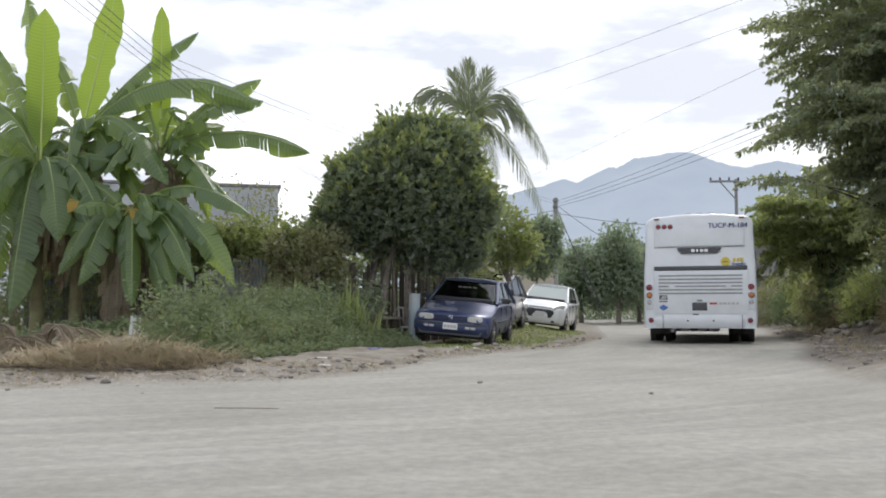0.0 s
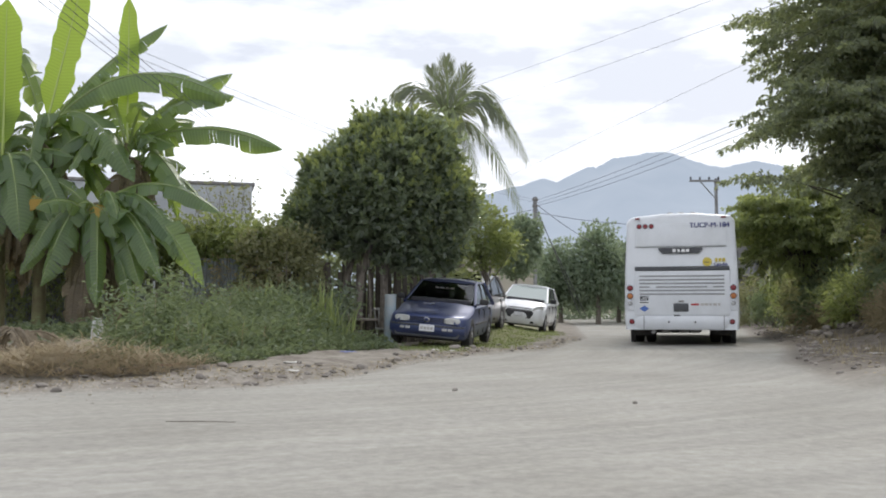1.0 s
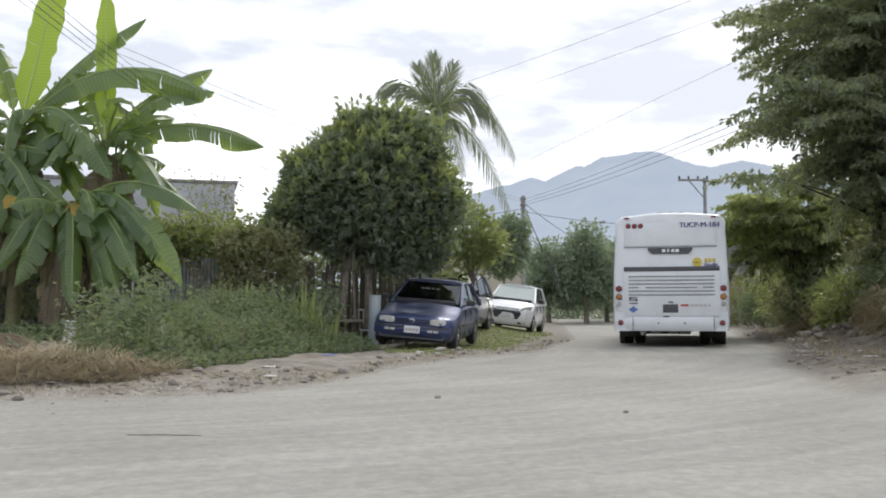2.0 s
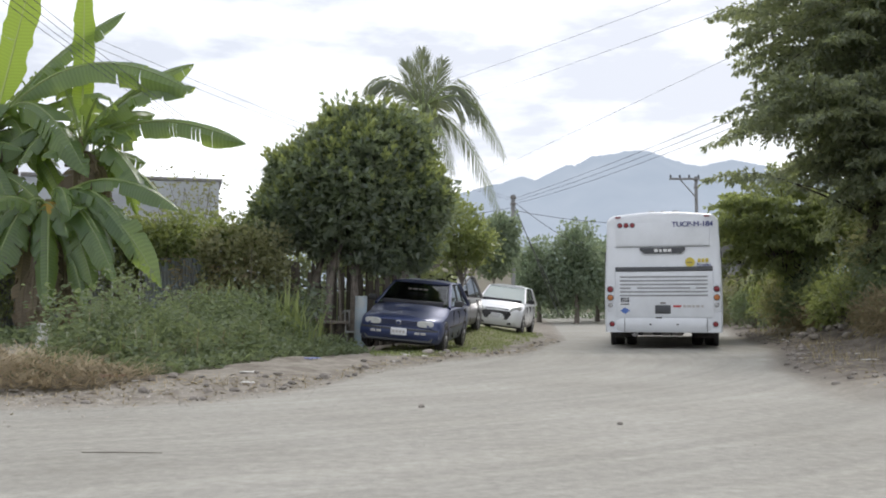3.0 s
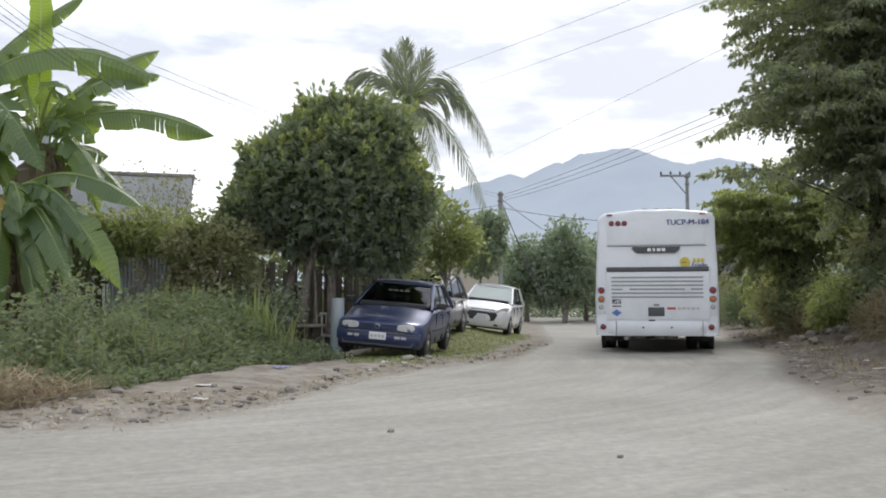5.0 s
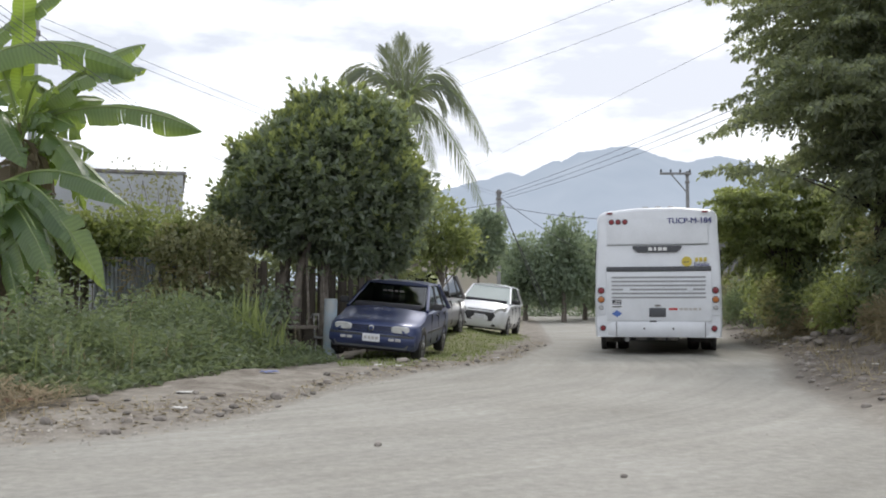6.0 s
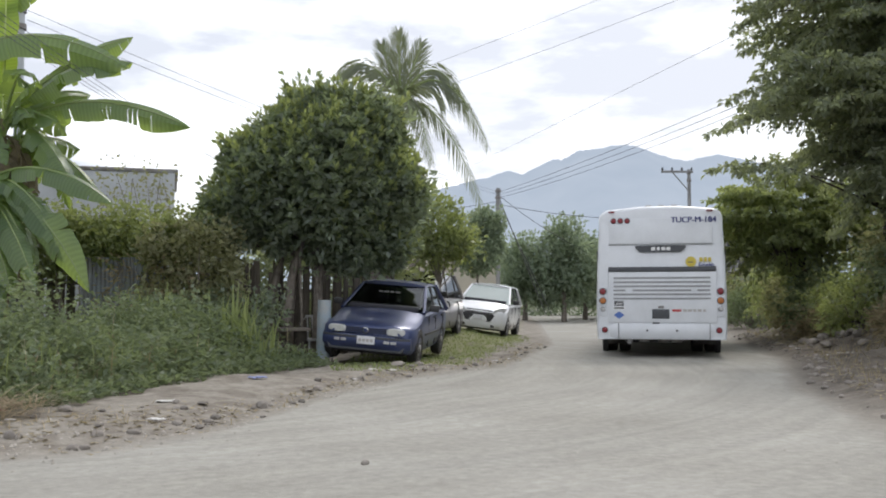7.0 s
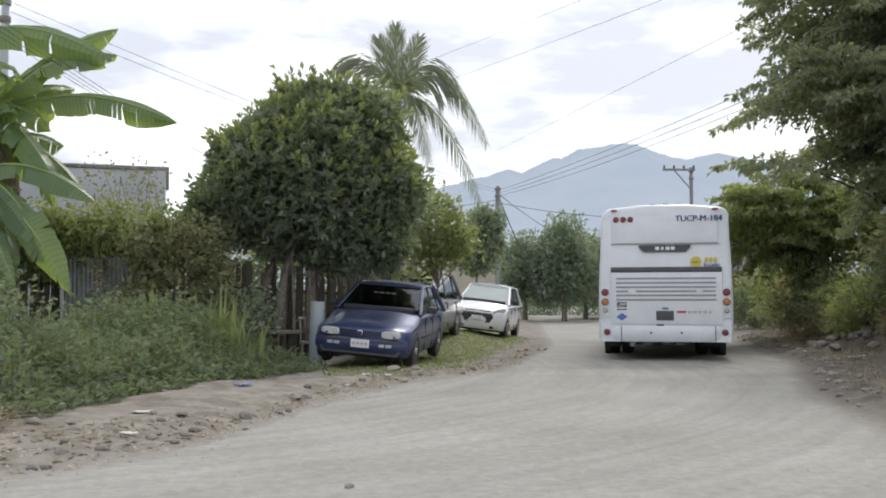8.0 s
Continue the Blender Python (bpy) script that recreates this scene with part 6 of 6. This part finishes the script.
# bank bushes
BUSHES = [(8.4, 14.9, 1.1, 1.0), (9.3, 17.3, 1.2, 1.3), (9.9, 19.9, 1.2, 1.5), (10.9, 21.6, 1.7, 1.9), (9.9, 23.9, 1.1, 1.5), (10.3, 26.4, 1.3, 1.9), (10.9, 29.2, 1.4, 2.2), (11.9, 33.0, 1.5, 2.4), (13.4, 37.0, 1.6, 2.6), (15.0, 42, 1.9, 2.8), (13.3, 26.5, 2.2, 2.6), (12.7, 39.5, 1.2, 2.0), (14.0, 46.5, 1.5, 2.6), (9.2, 21.9, 0.8, 1.2), (10.2, 22.4, 1.0, 2.2)]
for k, (bx, by, br, bh) in enumerate(BUSHES):
    mt = (M_VINE, M_LEAF_LIGHT, M_WEED)[k % 3]
    rng_b = np.random.default_rng(90 + k)
    g = ground_z(bx, by)
    bush = thing("bush", bx, by, g, ("olive-green tangled bush on the bank", "light green leafy bush on the bank", "grey-green weedy bush on the bank")[k % 3], "bush", "bushes on the bank")
    cs = clumps_in(rng_b, np.array([0, 0, bh * 0.42]), np.array([br, br, bh * 0.6]), int(70 * br), 0.35, -0.75)
    cs[:, 2] = np.maximum(cs[:, 2], 0.08)
    bm = bmesh.new()
    limbs(rng_b, bm, (0, 0, 0), cs[:10], 0.03)
    part("branches", bm, M_BARK, bush)["kind"] = "stuff"
    leaf_cloud("foliage", rng_b, cs, 0.38, 34, 0.13, 0.06, mt, bush, flat=0.8, droop=0.2)
for k, (bx, by, br) in enumerate(((8.0, 16.6, 0.5), (8.6, 18.9, 0.6), (9.3, 22.6, 0.7), (9.5, 24.9, 0.6), (9.9, 27.5, 0.7))):
    rng_b = np.random.default_rng(120 + k)
    bush = thing("dry_bush", bx, by, ground_z(bx, by), "dry brown brush at the foot of the bank", "bush", "dry brush on the bank")
    cs = clumps_in(rng_b, np.array([0, 0, 0.3]), np.array([br, br, 0.45]), 26, 0.3, -0.4)
    cs[:, 2] = np.maximum(cs[:, 2], 0.05)
    leaf_cloud("brush", rng_b, cs, 0.35, 34, 0.2, 0.014, M_DRYBUSH, bush, flat=0.2)


# ---------------------------------------------------------------- stones and litter
def stone_mesh(seed):
    rng = np.random.default_rng(seed)
    bm = bmesh.new()
    bmesh.ops.create_icosphere(bm, subdivisions=2, radius=1.0)
    for v in bm.verts:
        k = 1 + 0.35 * noise.noise(v.co * 1.3 + Vector((seed * 3.1, 0, 0))) + 0.12 * noise.noise(v.co * 4 + Vector((0, seed, 0)))
        v.co = Vector((v.co.x, v.co.y * 0.8, v.co.z * 0.6)) * k
    me = bpy.data.meshes.new("stone")
    bm.to_mesh(me)
    bm.free()
    return finish(me, M_STONE, True)


STONES = [stone_mesh(k) for k in range(5)]
rng_s = np.random.default_rng(140)


def stone(x, y, r, label, group):
    ob = new("stone", STONES[int(rng_s.integers(5))])
    ob.matrix_world = Matrix.LocRotScale((x, y, ground_z(x, y) + r * 0.25), Euler((0, 0, rng_s.uniform(0, 6.3))), (r, r * rng_s.uniform(0.7, 1.1), r * rng_s.uniform(0.7, 1.1)))
    return tagged(ob, label, "stone", group)


for k in range(110):
    x = rng_s.uniform(-6.5, 2.8)
    y = float(np.interp(x, EDGE_LX, EDGE_LY)) + 1.15 + rng_s.normal() * 0.7
    stone(x, y, rng_s.uniform(0.018, 0.06), "small pale stone at the road edge", "stones along the road edge")
for x, y, r in ((-1.72, 11.3, 0.09), (-0.55, 17.2, 0.14), (-0.2, 17.25, 0.1), (-3.3, 10.1, 0.07), (-0.36, 7.8, 0.035), (-1.35, 13.0, 0.08), (1.2, 6.5, 0.03)):
    stone(x, y, r, "pale rounded stone on the dirt", "stones along the road edge")
for k in range(190):
    y = rng_s.uniform(10, 33)
    x = float(np.interp(y, EDGE_RY, EDGE_RX)) + 0.1 + abs(rng_s.normal()) * 0.5
    stone(x, y, rng_s.uniform(0.02, 0.065), "rough stone at the foot of the bank", "stones below the bank")
# heap of broken rubble on the right
for k in range(34):
    a, r = rng_s.uniform(0, 6.3), rng_s.random() ** 0.5 * 0.95
    s = stone(8.75 + r * math.cos(a), 21.6 + r * math.sin(a), rng_s.uniform(0.05, 0.15), "broken rubble stone in a heap", "rubble heap")
    s.location.z += 0.02


def pebbles():
    rng = np.random.default_rng(150)
    vs, fs = [], []
    for k in range(2600):
        if k % 8:
            x = rng.uniform(-6.5, 3.0)
            y = float(np.interp(x, EDGE_LX, EDGE_LY)) + 0.8 + rng.normal() * 0.7
        else:
            y = rng.uniform(5, 26)
            x = rng.uniform(-0.36, 0.36) * y * 1.1
            if left_in(np.array([x]), np.array([y]))[0] > 0.2:
                continue
        r = rng.uniform(0.006, 0.02) * (0.7 if k % 8 == 0 else 1.0)
        g = ground_z(x, y)
        q = rng.uniform(0.6, 1.3, 6) * r
        i = len(vs)
        vs += [(x + q[0], y, g), (x - q[1], y, g), (x, y + q[2], g), (x, y - q[3], g), (x, y, g + q[4]), (x, y, g - 0.01)]
        fs += [(i, i + 2, i + 4), (i + 2, i + 1, i + 4), (i + 1, i + 3, i + 4), (i + 3, i, i + 4)]
    return tagged(mesh_from("pebbles", np.array(vs), np.array(fs), M_PEBBLE), "scattered pebbles and grit on the road", "pebbles", kind="stuff")


pebbles()

M_PAPER = material("dirty_white_litter", (0.62, 0.61, 0.58), 0.7, 0, (0.45, 0.43, 0.4), 14, 60, 0.4, 0.2)
M_REDLITTER = material("red_litter", (0.24, 0.06, 0.055), 0.6, 0, (0.2, 0.08, 0.07), 14, 60, 0.4, 0.2)
M_BLUELITTER = material("blue_litter", (0.18, 0.22, 0.42), 0.6, 0, (0.14, 0.16, 0.3), 14, 60, 0.4, 0.2)


def scrap(x, y, w, h, mat, label, seed, lift=0.012):
    """A crumpled scrap with thickness."""
    bm = bmesh.new()
    bmesh.ops.create_grid(bm, x_segments=7, y_segments=5, size=0.5)
    for v in bm.verts:
        v.co = Vector((v.co.x * w, v.co.y * h, 0.25 * h * abs(noise.noise(Vector((v.co.x * 4, v.co.y * 4, seed)))) + lift))
    r = bmesh.ops.extrude_face_region(bm, geom=list(bm.faces))
    bmesh.ops.translate(bm, verts=[v for v in r["geom"] if isinstance(v, bmesh.types.BMVert)], vec=(0, 0, 0.006))
    ob = part("litter", bm, mat)
    ob.matrix_world = pose(x, y, ground_z(x, y), 0, 0, seed * 37)
    return tagged(ob, label, "litter", "litter on the verge")


for k, (x, y, w, h, mt, lb) in enumerate(((-3.85, 9.75, 0.30, 0.2, M_REDLITTER, "crumpled red plastic scrap"), (-4.1, 10.3, 0.15, 0.1, M_PAPER, "crumpled white scrap"), (-3.6, 10.5, 0.13, 0.09, M_PAPER, "crumpled white scrap"), (-2.35, 9.7, 0.16, 0.08, M_PAPER, "flat white scrap on the dirt"),
                                          (-2.6, 10.9, 0.2, 0.1, M_PAPER, "flat white scrap on the dirt"), (-2.2, 13.6, 0.2, 0.18, M_BLUELITTER, "pale blue plastic bag in the weeds"), (-0.9, 16.0, 0.15, 0.1, M_PAPER, "crumpled white scrap"), (-0.6, 16.3, 0.12, 0.1, M_PAPER, "crumpled white scrap"),
                                          (-1.95, 16.9, 0.3, 0.1, M_PAPER, "pale flat board on the ground"), (6.1, 13.4, 0.25, 0.12, M_PAPER, "white scrap below the bank"), (7.6, 18.5, 0.22, 0.14, M_PAPER, "white scrap below the bank"), (8.0, 22.5, 0.2, 0.14, M_PAPER, "white scrap below the bank"))):
    scrap(x, y, w, h, mt, lb, k + 1)
# a stick on the road, a white stub among the weeds
bm = bmesh.new()
tube(bm, [(-0.25, 0, 0.004), (0, 0.02, 0.006), (0.25, 0.03, 0.004)], [0.003, 0.004, 0.002], 6)
stk = part("stick", bm, M_BARK)
stk.matrix_world = pose(-2.1, 5.0, ground_z(-2.1, 5.0), 0, 0, -6)
tagged(stk, "thin bare stick lying on the road", "stick")
bm = bmesh.new()
tube(bm, [(0, 0, -0.1), (0.01, 0, 0.2), (0.03, 0, 0.42)], [0.09, 0.085, 0.08], 12)
stub = part("stub_post", bm, M_PALE)
stub.matrix_world = pose(-5.95, 12.7, ground_z(-5.95, 12.7))
tagged(stub, "short white stub post among weeds", "post")


# ---------------------------------------------------------------- poles, cables, far buildings
M_POLE = material("grey_concrete_pole", (0.27, 0.275, 0.28), 0.85, 0, (0.19, 0.19, 0.19), 3, 40, 0.4, 0.2)


def build_pole(x, y, top, label, r=0.13, arm=None, lean=0.0, mat=M_POLE):
    g = ground_z(x, y)
    pole = thing("utility_pole", x, y, g, label, "utility pole", ry=lean)
    bm = bmesh.new()
    tube(bm, [(0, 0, -0.3), (0, 0, (top - g) * 0.5), (0, 0, top - g)], [r * 1.25, r, r * 0.72], 14)
    part("shaft", bm, mat, pole)
    if arm:
        x0, x1, dz = arm
        bm = bmesh.new()
        box(bm, ((x0 + x1) / 2, -0.12, top - g - dz), (x1 - x0, 0.09, 0.10), 0.01)
        a = part("crossarm", bm, M_POLE, pole)
        bm = bmesh.new()
        tube(bm, [(x0 * 0.62, -0.12, top - g - dz), (0, -0.12, top - g - dz - 0.95)], 0.03, 6)
        part("brace", bm, M_POLE, pole)
        for k in range(4):
            bm = bmesh.new()
            xx = x0 + 0.06 + (x1 - x0 - 0.12) * k / 3
            tube(bm, [(xx, -0.12, top - g - dz + 0.05), (xx, -0.12, top - g - dz + 0.12), (xx, -0.12, top - g - dz + 0.2)], [0.03, 0.055, 0.03], 10)
            part("insulator", bm, M_DARKPANEL, a)
    for dz in (0.15, 0.5):
        bm = bmesh.new()
        disc(bm, (0, 0, top - g - dz), "z", r * 1.1, 0.12, 14, 0.01)
        part("collar", bm, M_STEEL, pole)
    return pole


build_pole(3.0, 49.5, 7.0, "leaning grey concrete utility pole beyond the cars", 0.15, lean=1.0)
build_pole(11.55, 44.5, 7.25, "grey utility pole with a wooden crossarm", 0.10, arm=(-1.3, 0.15, 0.12))
build_pole(-8.5, 20.6, 7.3, "pale concrete pole rising behind banana leaves", 0.10, mat=M_RENDER)


def cable(a, b, sag, r=0.012, label="black overhead cable sagging across the sky", n=24):
    a, b = Vector(a), Vector(b)
    bm = bmesh.new()
    pts = []
    for k in range(n + 1):
        t = k / n
        p = a.lerp(b, t)
        p.z -= sag * 4 * t * (1 - t)
        pts.append(tuple(p - a))
    tube(bm, pts, r, 5)
    ob = part("overhead_cable", bm, M_CABLE)
    ob.location = a
    return tagged(ob, label, "cable", "overhead cables")


for k in range(4):
    cable((-6.9 + 0.3 * k, -6.0, 6.9 - 0.1 * k), (-5.4 + 0.25 * k, 52, 7.2 - 0.12 * k), 2.05, 0.005)
for k in range(2):
    cable((-8.5 + 0.12 * k, 20.6, 7.2 - 0.25 * k), (3.0, 49.5, 6.85 - 0.15 * k), 0.25, 0.006)
for k in range(3):
    cable((3.0, 49.5, 6.75 - 0.14 * k), (11.6 + 0.1 * k, 7.0, 6.75 - 0.02 * k), 0.35 + 0.1 * k, 0.0085)
cable((8.9, 12.6, 7.1), (-1.7, 34, 7.95), 0.1, 0.0045)
cable((7.6, 12.6, 7.1), (-1.7, 34, 8.86), 0.1, 0.0045)
cable((7.0, 12.0, 5.9), (2.0, 52, 8.6), 0.0, 0.0045)
cable((3.0, 49.5, 6.2), (11.55, 44.5, 5.0), 0.3, 0.014)
cable((3.0, 49.5, 6.3), (-12, 60, 5.8), 0.3, 0.014)
for dx in (0.0, 0.3):
    cable((3.0, 49.5, 6.9 - dx), (5.6 + dx, 50.5, 0.6), 0.0, 0.02, "steel guy cable staying the pole")
cable((3.0, 49.5, 6.75), (9.5, 58, 4.0), 0.3, 0.016)

# beige wall behind the parked cars
bm = bmesh.new()
box(bm, (0.3, 46.5, 1.9), (5.0, 0.2, 3.4), 0.02)
tagged(part("garden_wall", bm, material("cream_render", (0.5, 0.46, 0.38), 0.9, 0, (0.36, 0.33, 0.28), 1.2, 30, 0.4, 0.2)), "cream rendered wall beyond the parked cars", "wall", kind="structure")


def build_far_house():
    h = thing("apartment_building", 16.6, 56.0, 0.5, "unfinished two-storey concrete house behind the bus", "house")
    for nm, c, s in (("wall", (0, 0, 2.3), (8, 5, 4.6)),):
        bm = bmesh.new()
        box(bm, c, s, 0.02)
        part(nm, bm, M_CONCRETE, h)
    for zz in (2.4, 4.7):
        bm = bmesh.new()
        box(bm, (-0.2, -0.4, zz), (8.6, 6.2, 0.16), 0.02)
        part("floor_slab", bm, M_CONCRETE, h)
    for zz in (2.9, 3.2):
        bm = bmesh.new()
        box(bm, (-0.2, -3.4, zz), (8.4, 0.05, 0.05), 0.005)
        part("balcony_rail", bm, M_STEEL, h)
    for k in range(5):
        bm = bmesh.new()
        box(bm, (-4.1 + 2.0 * k, -3.3, 2.3), (0.2, 0.2, 4.6), 0.01)
        part("column", bm, M_CONCRETE, h)
    for zz in (1.2, 3.5):
        for xx in (-2.6, 0.0, 2.6):
            bm = bmesh.new()
            box(bm, (xx, -2.48, zz), (1.2, 0.08, 1.2), 0.01)
            w = part("window", bm, M_DARKPANEL, h)
            bm = bmesh.new()
            box(bm, (xx, -2.53, zz), (1.0, 0.02, 1.0), 0.0)
            part("pane", bm, M_DARKGLASS, w)
    return h


build_far_house()


# ---------------------------------------------------------------- litter of leaves and twigs, far hedge
def in_debris(rng):
    if rng.random() < 0.6:
        x = rng.uniform(-7, 2.9)
        y = float(np.interp(x, EDGE_LX, EDGE_LY)) + 1.4 + rng.normal() * 0.6
        return x, y
    y = rng.uniform(9, 32)
    return float(np.interp(y, EDGE_RY, EDGE_RX)) + 0.3 + abs(rng.normal()) * 0.8, y


build_blades("leaf_litter", "dead leaves and twigs strewn along the road edges", 6500, in_debris, 0.08, 0.03, M_DRYBUSH, 160, 3.0, 0.15, category="leaf litter")

rng_h = np.random.default_rng(170)
hedge = thing("far_hedge", 8.0, 74.0, ground_z(8.0, 74.0), "low green hedge closing the end of the road", "hedge")
cs = np.stack([rng_h.uniform(-22, 22, 420), rng_h.uniform(-2, 2, 420), np.abs(rng_h.normal(size=420)) * 0.9 + 0.2], axis=1)
leaf_cloud("foliage", rng_h, cs, 0.9, 30, 0.3, 0.16, M_LEAF_FAR, hedge, flat=0.5)

for k in range(22):
    if k % 3:
        x = float(rng_s.uniform(-5.0, 2.0))
        y = float(np.interp(x, EDGE_LX, EDGE_LY)) + 1.3 + float(rng_s.normal()) * 0.5
    else:
        y = float(rng_s.uniform(12, 28))
        x = float(np.interp(y, EDGE_RY, EDGE_RX)) + 0.4 + abs(float(rng_s.normal())) * 0.5
    scrap(x, y, float(rng_s.uniform(0.06, 0.16)), float(rng_s.uniform(0.04, 0.1)), (M_PAPER, M_GREYVINYL, M_BOARD)[k % 3], ("small white scrap on the dirt", "small grey scrap on the dirt", "small brown scrap on the dirt")[k % 3], 20 + k)

bm = bmesh.new()
box(bm, (0, 0, 0.05), (1.1, 0.5, 0.1), 0.02)
slab = part("concrete_slab", bm, M_CONCRETE)
slab.matrix_world = pose(-2.75, 18.05, ground_z(-2.75, 18.05) - 0.02, 0, 0, 4)
tagged(slab, "worn concrete slab lying under the tree", "slab")
